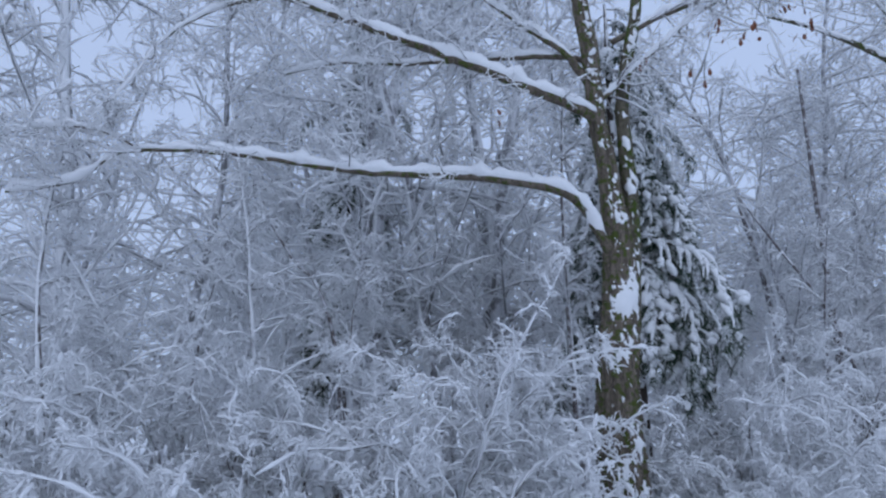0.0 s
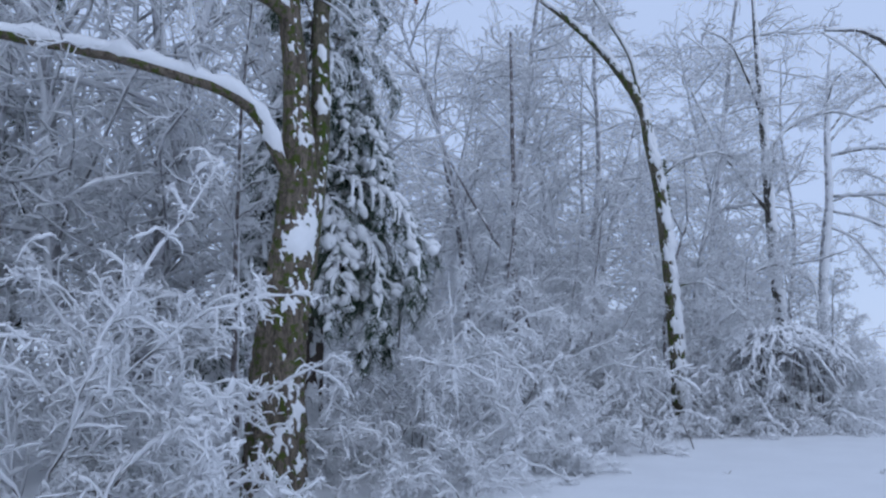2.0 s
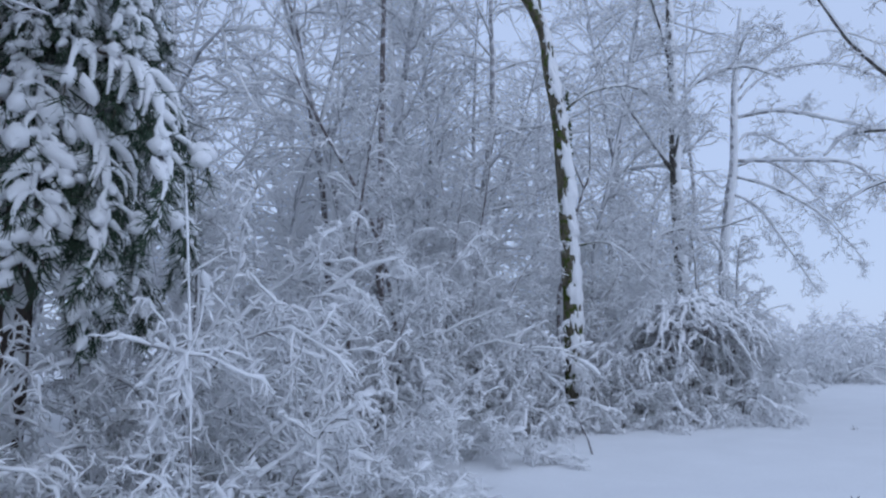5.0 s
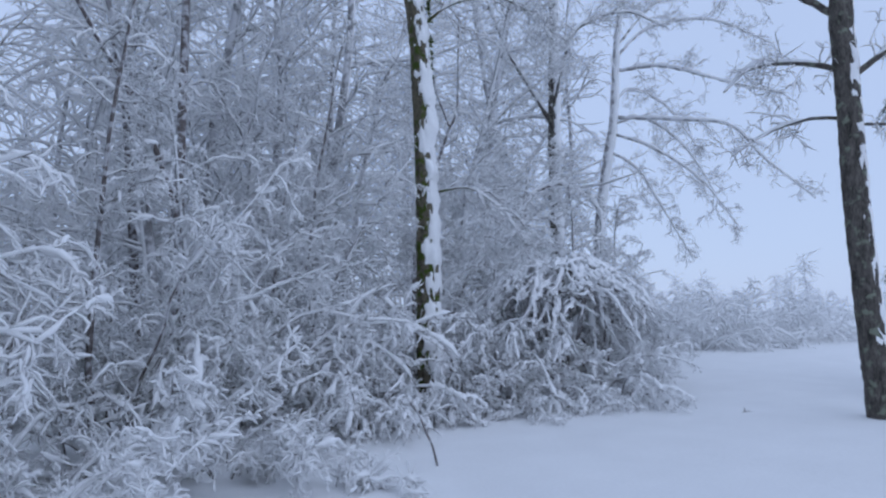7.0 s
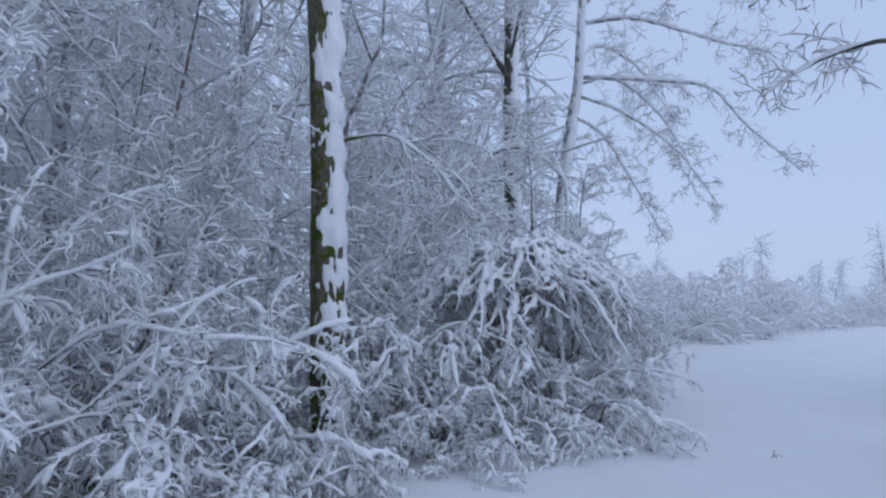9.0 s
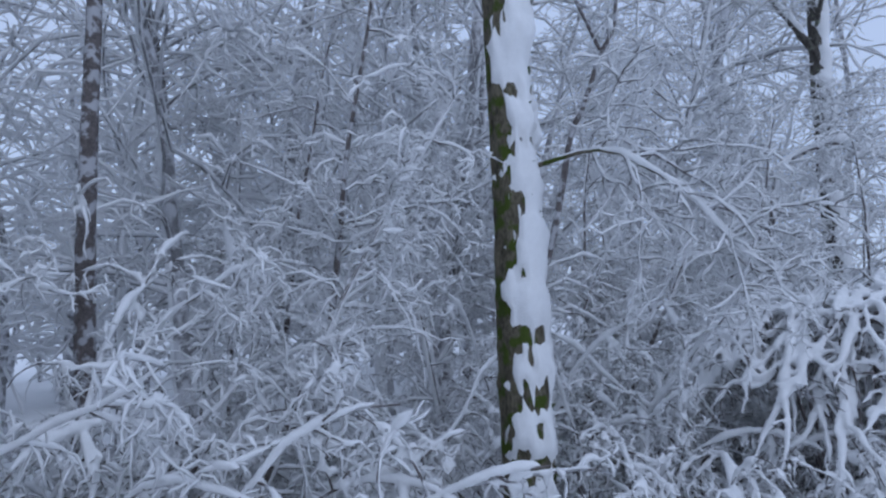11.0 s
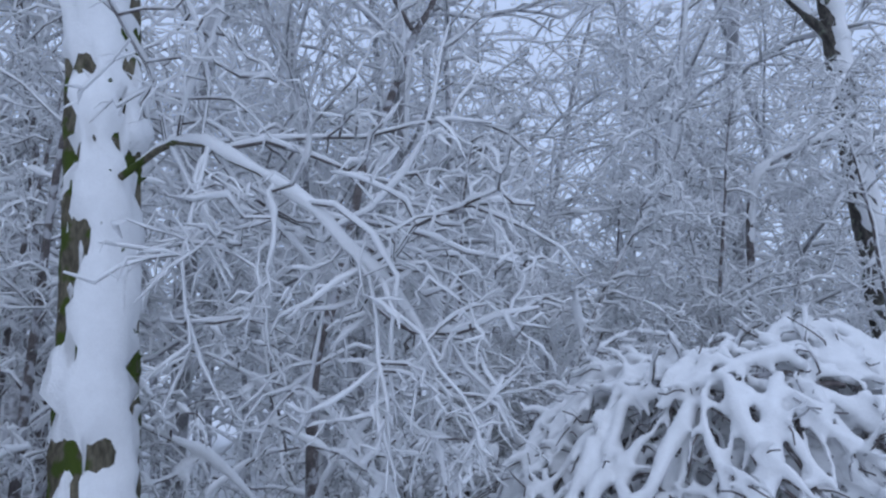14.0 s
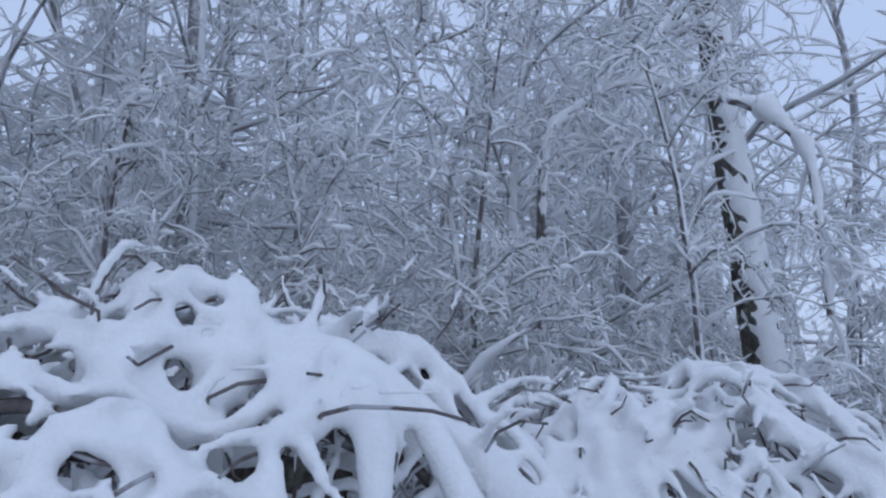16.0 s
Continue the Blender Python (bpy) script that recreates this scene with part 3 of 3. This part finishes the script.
def roll(shape, rng, pts, r0, r1, sides=6):
    """A closed, lumpy roll of snow lying on a twig."""
    n = len(pts)
    r = np.linspace(r0, r1, n) * rng.uniform(0.7, 1.25, n) * np.where(rng.random(n) < 0.18, 1.7, 1.0)
    mid = pts + np.array((0, 0, 1.0)) * (r * 0.6)[:, None]
    r[0] = r[-1] = 0.001
    shape.tube(mid, r, sides)


def build_laden(name, seed, stems, height, lean, arch, label):
    """A shrub bent right over, its boughs fringed with hanging twigs, the snow on them grown into thick webs."""
    rng = np.random.default_rng(seed)
    ob = tagged(new(name), label, "shrub", "brush along the field")
    twig, snow, fringe = Shape(), Shape(), Shape()
    for k in range(stems):
        a = k * 2.4 + rng.uniform(-0.5, 0.5)
        out = np.array((math.cos(a), math.sin(a), 0))
        c = shoot(rng, out * rng.uniform(0.02, 0.2) - (0, 0, 0.1), out * lean * rng.uniform(0.5, 1.2) + (0, 0, 1.0), height * rng.uniform(0.8, 1.25), 16, arch * rng.uniform(0.6, 1.3), 0.5)
        late = np.arange(17) > 3
        c[:, 2] = np.where(late & (c[:, 2] < 0.1), 0.1, c[:, 2])
        wood = Shape()
        wood.tube(c, np.linspace(0.014, 0.005, 17), 5)
        part("cane", wood, TWIG_BARK, ob)
        roll(snow, rng, c[4:], 0.017, 0.026)
        for s in rng.uniform(0.3, 1.0, 10):
            i = min(int(s * 16), 15)
            bough = shoot(rng, c[i], side_way(rng, unit(c[i + 1] - c[i]), rng.uniform(-0.1, 0.4)), rng.uniform(0.3, 0.7), 8, rng.uniform(0.8, 2.2), 0.6)
            twig.tube(bough, np.linspace(0.007, 0.003, 9), 4)
            roll(snow, rng, bough[:-1], 0.015, 0.017)
            for q in rng.integers(1, 8, 5):
                hang = shoot(rng, bough[q], side_way(rng, unit(bough[q + 1] - bough[q]), -0.25), rng.uniform(0.08, 0.26), 5, rng.uniform(0.8, 2.6), 0.8)
                twig.tube(hang, np.linspace(0.004, 0.002, 6), 3)
                roll(snow, rng, hang[:-1], 0.0145, 0.0135, 5)
                for e in rng.integers(1, 5, 4):
                    tip = shoot(rng, hang[e], side_way(rng, unit(hang[e + 1] - hang[e]), 0.0), rng.uniform(0.04, 0.11), 2, 0.8, 0.9)
                    fringe.tube(tip, np.array((0.006, 0.008, 0.003)), 3)
    part("twig_mass", twig, TWIG_BARK, ob, kind="stuff")
    part("snow_load", fused(snow, "snow_load", 0.0165, 2), SNOW, ob, "thick webs of snow along the boughs", kind="stuff")
    part("frost_fringe", fringe, SNOW, ob, kind="stuff")
    return ob


laden_low = [build_laden("laden_shrub", 900 + i, 9, 1.6, 0.8, 1.9, "low shrub weighed down by thick clinging snow") for i in range(2)]
laden_tall = [build_laden("drooping_shrub", 920 + i, 8, 2.7, 0.4, 2.1, "tall shrub drooping in fans under thick snow") for i in range(2)]


def near(spots):
    return [p for p in spots if 9.3 < p[0] < 17.2]


def away(spots):
    return [p for p in spots if not 9.3 < p[0] < 17.2]


def spread(kinds, spots, seed, sizes):
    """Sets a kind out at its spots: the first of each kind is the one built, the rest are copies."""
    rng = np.random.default_rng(seed)
    for i, (x, y) in enumerate(spots):
        m = place(x, y, ground_z(x, y), rng.uniform(0, 360), rng.uniform(*sizes))
        if i < len(kinds):
            kinds[i].matrix_basis = m
        else:
            copy_thing(kinds[i % len(kinds)], m)


EDGE = np.array([(-4.96, 7.19), (-1.75, 6.73), (1.49, 6.82), (3.92, 8.02), (5.5, 9.2), (7.0, 10.5), (8.6, 11.3), (9.8, 12.3), (11.8, 12.9), (13.4, 12.9), (15.0, 13.6), (18.0, 14.8), (21.0, 16.0), (23.5, 17.4)])
CLEAR = ((3.0, 8.86), (11.35, 12.94), (3.7, 10.9), (14.2, 13.1), (3.6, 9.7), (4.0, 10.4))


def row(back, step, seed, jitter, start=0.0, stop=99.0):
    """Spots along the brush's edge, back metres behind it."""
    rng = np.random.default_rng(seed)
    seg = np.linalg.norm(np.diff(EDGE, axis=0), axis=1)
    s = np.concatenate([[0], np.cumsum(seg)])
    out = []
    for d in np.arange(start, min(stop, s[-1]), step):
        p = np.array([np.interp(d, s, EDGE[:, 0]), np.interp(d, s, EDGE[:, 1])])
        q = np.array([np.interp(d + 0.5, s, EDGE[:, 0]), np.interp(d + 0.5, s, EDGE[:, 1])])
        t = unit(q - p)
        p = p + np.array((-t[1], t[0])) * back + rng.normal(0, jitter, 2)
        if min(math.hypot(p[0] - x, p[1] - y) for x, y in CLEAR) > 0.75:
            out.append(tuple(p))
    return out


spread(low_kinds, away(row(0.5, 1.3, 1, 0.2)), 11, (0.85, 1.2))
spread(laden_low, near(row(0.5, 1.3, 1, 0.2)), 15, (0.85, 1.2))
spread(tall_kinds, away(row(1.7, 1.45, 2, 0.3)), 12, (0.85, 1.15))
spread(laden_tall, near(row(1.7, 1.45, 2, 0.3)), 16, (0.85, 1.15))
spread(mid_kinds, row(2.7, 1.9, 3, 0.5) + row(5.0, 2.6, 6, 0.7) + [(15.4, 15.4), (18.9, 15.5), (19.8, 16.0)], 13, (0.72, 1.05))
for x, y, size in ((10.95, 12.4, 0.55), (11.65, 12.3, 0.5), (12.3, 12.3, 0.7), (12.9, 12.25, 0.8), (13.5, 12.35, 0.95), (14.2, 12.3, 0.9), (14.9, 12.7, 0.9), (16.2, 13.7, 0.9), (17.3, 14.2, 0.8), (10.3, 12.1, 0.75), (6.2, 9.6, 0.7), (4.68, 8.31, 0.8), (10.2, 13.0, 0.9), (10.6, 13.7, 1.0), (9.5, 12.8, 0.9), (3.78, 9.91, 0.8), (4.45, 10.48, 0.9), (3.38, 10.74, 0.95)):
    kind = laden_low[int(x * 10) % 2] if 9.3 < x < 17.2 else low_kinds[int(x * 10) % 3]
    copy_thing(kind, place(x, y, ground_z(x, y), x * 77 % 360, size))
spread(high_kinds, row(4.6, 2.9, 4, 0.8) + row(8.0, 2.8, 5, 1.2) + row(12.0, 4.0, 7, 1.4) + [(-6, 12.5), (-8.5, 10), (-11, 13), (-9, 17), (-13, 10), (-5, 18), (-14, 16), (-7, 22), (-12, 22), (21, 21), (24, 22), (23, 25.5), (26, 25), (12.5, 21), (8.5, 19.5), (15, 23)], 14, (0.8, 1.3))


# ---- single stems and snow heaps by the walk ----
def build_heap(seed, radius, top, label, count=270):
    """Canes bowed into a mound, the snow on them grown together into thick ridges with gaps between."""
    rng = np.random.default_rng(seed)
    ob = tagged(new("bowed_shrub"), label, "shrub", "snow-buried shrubs")

    def skin(x, y):
        d = math.hypot(x, y) / radius
        lump = 0.14 * noise.noise(Vector((x * 1.7 + seed, y * 1.7, 0))) + 0.1 * noise.noise(Vector((x * 4.0, y * 4.0, seed))) + 0.05 * noise.noise(Vector((x * 8.5, y * 8.5, seed)))
        return top * (1 - 0.16 * d * d - 0.4 * max(0.0, d - 0.55) ** 1.5) + lump

    for k in range(7):
        a = k * 0.9 + seed
        foot, head = np.array((0.12 * math.cos(a), 0.12 * math.sin(a), -0.1)), np.array((0.4 * radius * math.cos(a), 0.4 * radius * math.sin(a), top * 0.86))
        bend = glide([foot, foot * 0.6 + head * 0.35 + (0, 0, 0.05 * top), head], 0.12)
        wood = Shape()
        wood.tube(bend, np.linspace(0.022, 0.01, len(bend)), 6)
        part("cane", wood, TWIG_BARK, ob)
    ridge, twig = Shape(), Shape()
    for k in range(count):
        a = k * 2.39996
        d = 0.62 * math.sqrt(k / count) * radius
        x, y = d * math.cos(a), d * math.sin(a)
        way = a + rng.normal(0, 0.9)
        n = int(rng.integers(10, 22))
        pts, lift = [], -0.35 * rng.random() ** 2
        for _ in range(n):
            pts.append((x, y, max(skin(x, y) + lift, 0.05)))
            way += rng.normal(0, 0.3)
            x, y = x + 0.05 * math.cos(way), y + 0.05 * math.sin(way)
        pts = np.array(pts)
        size = rng.uniform(0.012, 0.032) * np.sin(np.linspace(0.3, math.pi - 0.2, n)) * rng.uniform(0.7, 1.35, n)
        size[0] = size[-1] = 0.001
        if k % 9 == 0:
            wood = Shape()
            wood.tube(pts - np.array((0, 0, 0.07)), np.linspace(0.014, 0.006, n), 5)
            part("cane", wood, TWIG_BARK, ob)
        ridge.tube(pts, size, 8)
        for s in rng.integers(1, n - 1, 4):
            b = shoot(rng, pts[s], side_way(rng, unit(pts[s + 1] - pts[s]), -0.1), rng.uniform(0.1, 0.32), 5, 1.1, 0.8)
            thin = np.linspace(size[s] * 0.75, 0.011, 6) * rng.uniform(0.75, 1.25, 6)
            thin[0] = thin[-1] = 0.001
            ridge.tube(b, thin, 6)
            twig.tube(b - np.array((0, 0, 0.025)), np.linspace(0.005, 0.003, 6), 3)
    load = part("snow_load", ridge, SNOW, ob, "thick rounded ridges of snow grown together", kind="stuff")
    fuse = load.modifiers.new("fuse", "REMESH")
    fuse.mode, fuse.voxel_size, fuse.use_smooth_shade = "VOXEL", 0.014, True
    melt = load.modifiers.new("melt", "SMOOTH")
    melt.factor, melt.iterations = 0.5, 2
    part("twig_mass", twig, TWIG_BARK, ob, kind="stuff")
    return ob


build_heap(3, 1.2, 2.12, "shrub bowed to a mound under very thick snow").matrix_basis = place(14.05, 12.95, 0, 0, 1.0)
build_heap(8, 0.95, 1.95, "shrub bowed down under thick ridges of snow").matrix_basis = place(15.45, 13.35, 0, 0, 1.0)
for x, y, size in ((12.2, 13.3, 0.85), (12.85, 12.95, 0.8), (13.15, 13.6, 0.95), (14.5, 14.0, 0.9), (15.3, 14.4, 0.85), (13.8, 14.1, 0.95), (8.6, 13.4, 1.0), (9.8, 14.0, 1.05), (15.9, 14.9, 0.95), (13.3, 14.9, 1.05), (12.4, 15.2, 1.0)):
    copy_thing(laden_tall[int(x * 10) % 2], place(x, y, ground_z(x, y), 40 * x, size))
for i, (x, y, size) in enumerate(((8.3, 13.0, 0.78), (9.6, 13.7, 0.85), (7.2, 12.4, 0.75), (13.2, 14.9, 0.85), (14.5, 15.1, 0.9), (15.6, 15.2, 0.85), (16.8, 15.4, 0.85), (12.2, 15.1, 0.85), (10.4, 14.6, 0.9))):
    copy_thing(mid_kinds[i % 3], place(x, y, ground_z(x, y), 67 * i, size))
for x, y, turn, size in ((14.0, 12.8, 10, 1.25), (15.4, 13.2, 80, 1.15)):
    copy_thing(low_kinds[int(turn) % 3], place(x, y, ground_z(x, y), turn, size))


def stem(name, points, r0, r1, label, seed, mat=TWIG_BARK, depth=0.02, twigs=None, category="sapling"):
    """A single bare stem with a little snow."""
    x, y, z = points[0]
    ob = thing(name, x, y, z, label, category)
    rng = np.random.default_rng(seed)
    c = glide(local(points, ob), 0.1)
    r = np.linspace(r0, r1, len(c))
    wood, snow = Shape(), Shape()
    bark_tube(wood, c, r, 8, 0.06, 3, seed)
    cap(snow, c, r * 0.6, depth, 5, rng, 0.2)
    part("stem", wood, mat, ob)
    part("stem_snow", snow, SNOW, ob)
    if twigs:
        tb, ts = Shape(), Shape()
        ramify(rng, c, r, tb, ts, twigs, 0.025, (3, 4), 0.3)
        part("twig_spray", tb, mat, ob, kind="stuff")
        part("twig_snow", ts, SNOW, ob, kind="stuff")
    return ob


FEW = [(7, 0.8, 5, 0.8, 0.5, 0.008), (4, 0.35, 4, 1.2, 0.5, 0.004)]
forked = stem("forked_sapling", [(12.1, 14.2, -0.1), (12.13, 14.2, 1.4), (12.17, 14.2, 2.22), (12.25, 14.2, 2.46), (12.37, 14.2, 2.85), (12.54, 14.2, 3.56), (12.63, 14.2, 3.72), (12.77, 14.19, 4.05), (12.88, 14.17, 4.33), (12.99, 14.17, 4.5), (13.05, 14.17, 4.73), (13.07, 14.17, 5.11), (13.05, 14.1, 6.3)], 0.045, 0.012, "dark bare forked sapling among the brush", 601, twigs=FEW)
fork_wood = Shape()
fork_curve = glide(local([(12.86, 14.17, 4.34), (12.71, 14.17, 4.63), (12.58, 14.17, 4.9), (12.5, 14.15, 5.3), (12.3, 14.1, 6.2)], forked), 0.1)
fork_wood.tube(fork_curve, np.linspace(0.016, 0.008, len(fork_curve)), 5)
part("fork", fork_wood, TWIG_BARK, forked)
stem("leaning_sapling", [(8.5, 13.5, -0.1), (8.45, 13.53, 1.45), (8.41, 13.54, 2.0), (8.2, 13.6, 2.9), (7.89, 13.72, 3.7), (7.42, 13.89, 4.6), (6.9, 14.0, 5.6)], 0.05, 0.015, "dark sapling leaning through the snowy brush", 602, twigs=FEW)
stem("thin_dark_sapling", [(-0.5, 9.6, -0.1), (-0.5, 9.6, 1.7), (-0.56, 9.6, 2.08), (-0.7, 9.6, 2.62), (-0.92, 9.6, 3.1), (-1.19, 9.6, 3.35), (-1.6, 9.6, 4.0)], 0.045, 0.015, "thin dark sapling leaning in the brush", 603, twigs=FEW[1:])
stem("rimed_whip", [(4.68, 8.3, 0.5), (4.64, 8.3, 1.35), (4.61, 8.3, 1.85), (4.58, 8.29, 2.25)], 0.008, 0.003, "upright whip sleeved in rime", 604, depth=0.03, category="twig")
stem("bare_twig", [(9.58, 10.58, -0.05), (9.54, 10.62, 0.19), (9.5, 10.66, 0.3), (9.46, 10.68, 0.43), (9.39, 10.74, 0.56)], 0.011, 0.005, "bare brown twig sticking out of the snow", 605, depth=0.004, category="twig")
stem("arched_sapling", [(16.1, 15.8, -0.1), (16.12, 15.7, 2.0), (16.19, 15.6, 3.35), (16.3, 15.5, 3.76), (16.6, 15.4, 3.93), (16.92, 15.3, 4.02), (17.25, 15.2, 3.92), (17.62, 15.1, 3.78), (17.89, 15.0, 3.46), (17.92, 15.0, 2.89), (17.88, 15.0, 2.28)], 0.05, 0.02, "sapling bent over in an arch under snow", 606, depth=0.11, twigs=[(34, 0.8, 6, 2.2, 0.6, 0.008), (8, 0.3, 3, 1.8, 0.9, 0.004)])
log = thing("broken_branch", 14.3, 12.5, 1.85, "broken branch end jutting from the snow mound", "branch")
log_wood, log_snow = Shape(), Shape()
log_curve = glide([(-0.5, 0.12, 0.1), (-0.2, 0.05, 0.04), (0.1, 0, -0.02), (0.22, -0.02, -0.06)], 0.05)
bark_tube(log_wood, log_curve, np.full(len(log_curve), 0.032), 9, 0.08, 4, 3)
log_wood.tube(log_curve[-1] + np.array([(0, 0, 0), (0.004, 0, -0.001)]), np.array((0.032, 0.001)), 9)
cap(log_snow, log_curve[:-2], np.full(len(log_curve) - 2, 0.03), 0.07, 7, np.random.default_rng(4))
part("wood", log_wood, PALE_BARK, log)
part("snow_ridge", log_snow, SNOW, log)
stem("slim_trunk", [(8.75, 14.68, -0.1), (8.76, 14.68, 1.1), (8.74, 14.68, 2.8), (8.76, 14.68, 4.3), (8.8, 14.7, 6.5), (8.9, 14.8, 9.0)], 0.085, 0.03, "slim dark trunk in the brush with broken snow", 608, depth=0.03, twigs=FEW, category="tree")
stem("leaning_tree", [(9.4, 18.3, -0.1), (9.09, 18.4, 4.57), (8.82, 18.51, 6.42), (8.62, 18.59, 7.74), (8.28, 18.73, 9.24), (7.61, 19.0, 10.13), (6.8, 19.2, 10.9)], 0.09, 0.03, "dark slender tree leaning through the wood", 607, depth=0.05, twigs=[(14, 1.6, 5, 0.6, 0.5, 0.015), (6, 0.6, 4, 1.0, 0.5, 0.006)], category="tree")


def tuft(x, y, seed):
    """A few dead stalks that stand out of the snow."""
    rng = np.random.default_rng(seed)
    ob = thing("grass_tuft", x, y, label="small tuft of dead stalks poking through snow", category="grass", group="tufts in the field")
    for _ in range(9):
        s = Shape()
        d = np.array((rng.normal(0, 0.5), rng.normal(0, 0.5), 1.0))
        pts = shoot(rng, rng.normal(0, 0.025, 3) * (1, 1, 0) - (0, 0, 0.03), d, rng.uniform(0.04, 0.1), 3, 0.8, 0.4)
        s.tube(pts, np.linspace(0.006, 0.003, 4), 4)
        part("stalk", s, GRASS, ob)


for i, (x, y) in enumerate(((9.71, 7.68), (14.3, 10.2), (17.2, 8.4), (17.6, 8.1), (18.4, 8.7), (8.0, 8.3))):
    tuft(x, y, 700 + i)


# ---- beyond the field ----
# Haze across the field is put into these shrubs' pale bark colour.
far_kinds = [build_shrub("far_shrub", 800 + i, 10, 1.7, 0.9, [(9, 0.7, 3, 1.1, 0.5, 0.009), (6, 0.35, 2, 1.2, 0.6, 0.0034)], "snow-covered shrub at the far side of the field", 0.034, 1.5, RIME_HAZE_BARK) for i in range(2)]
rng_far = np.random.default_rng(90)
far_spots = [(25.5 + 1.7 * k + rng_far.normal(0, 0.4), 17.8 - 0.18 * k + rng_far.normal(0, 0.7)) for k in range(13)] + [(26 + 2.4 * k, 21.5 + rng_far.normal(0, 0.8)) for k in range(4)]
spread(far_kinds, far_spots, 91, (0.8, 1.25))
spread([high_kinds[0]], [tuple(high_kinds[0].location[:2])] + [(29 + 3.3 * k + rng_far.normal(0, 0.8), 25 + 0.8 * k + rng_far.normal(0, 1.0)) for k in range(7)], 92, (0.35, 0.55))


def far_wood():
    """The woods' depth and the line of trees on the far side, each tree a stem with its sprays."""
    rng = np.random.default_rng(95)
    wood, snow = Shape(), Shape()
    spots = [(rng.uniform(-30, 24), rng.uniform(27, 42), rng.uniform(8, 14)) for _ in range(120)]
    spots += [(rng.uniform(-36, -20), rng.uniform(4, 30), rng.uniform(7, 12)) for _ in range(45)]
    spots += [(rng.uniform(60, 130), rng.uniform(-60, 95), rng.uniform(3, 6)) for _ in range(150)]
    for x, y, h in spots:
        base = np.array((x, y, ground_z(x, y) - 0.2))
        c = shoot(rng, base, (rng.normal(0, 0.06), rng.normal(0, 0.06), 1), h, 5, 0.0, 0.15)
        wood.tube(c, np.linspace(0.012 * h, 0.02, 6), 4)
        for _ in range(80):
            k = rng.uniform(0.12, 1) * 5
            i = min(int(k), 4)
            p = c[i] + (c[i + 1] - c[i]) * (k - i)
            b = shoot(rng, p, unit(rng.normal(0, 1, 3) * (1, 1, 0.5) + (0, 0, 0.25)), h * rng.uniform(0.1, 0.28), 2, 0.7, 0.4)
            snow.tube(b, np.array((0.03, 0.04, 0.012)) * (1 + h / 20), 3)
    ob = tagged(new("far_woods"), "dense snowy woods with stems coloured pale for distant haze", "woods", kind="stuff")
    # Stems get a pale colour in place of mist that thickens with distance.
    part("stem_mass", wood, RIME_HAZE_BARK, ob, kind="stuff")
    part("snow_mass", snow, SNOW, ob, kind="stuff")


far_wood()
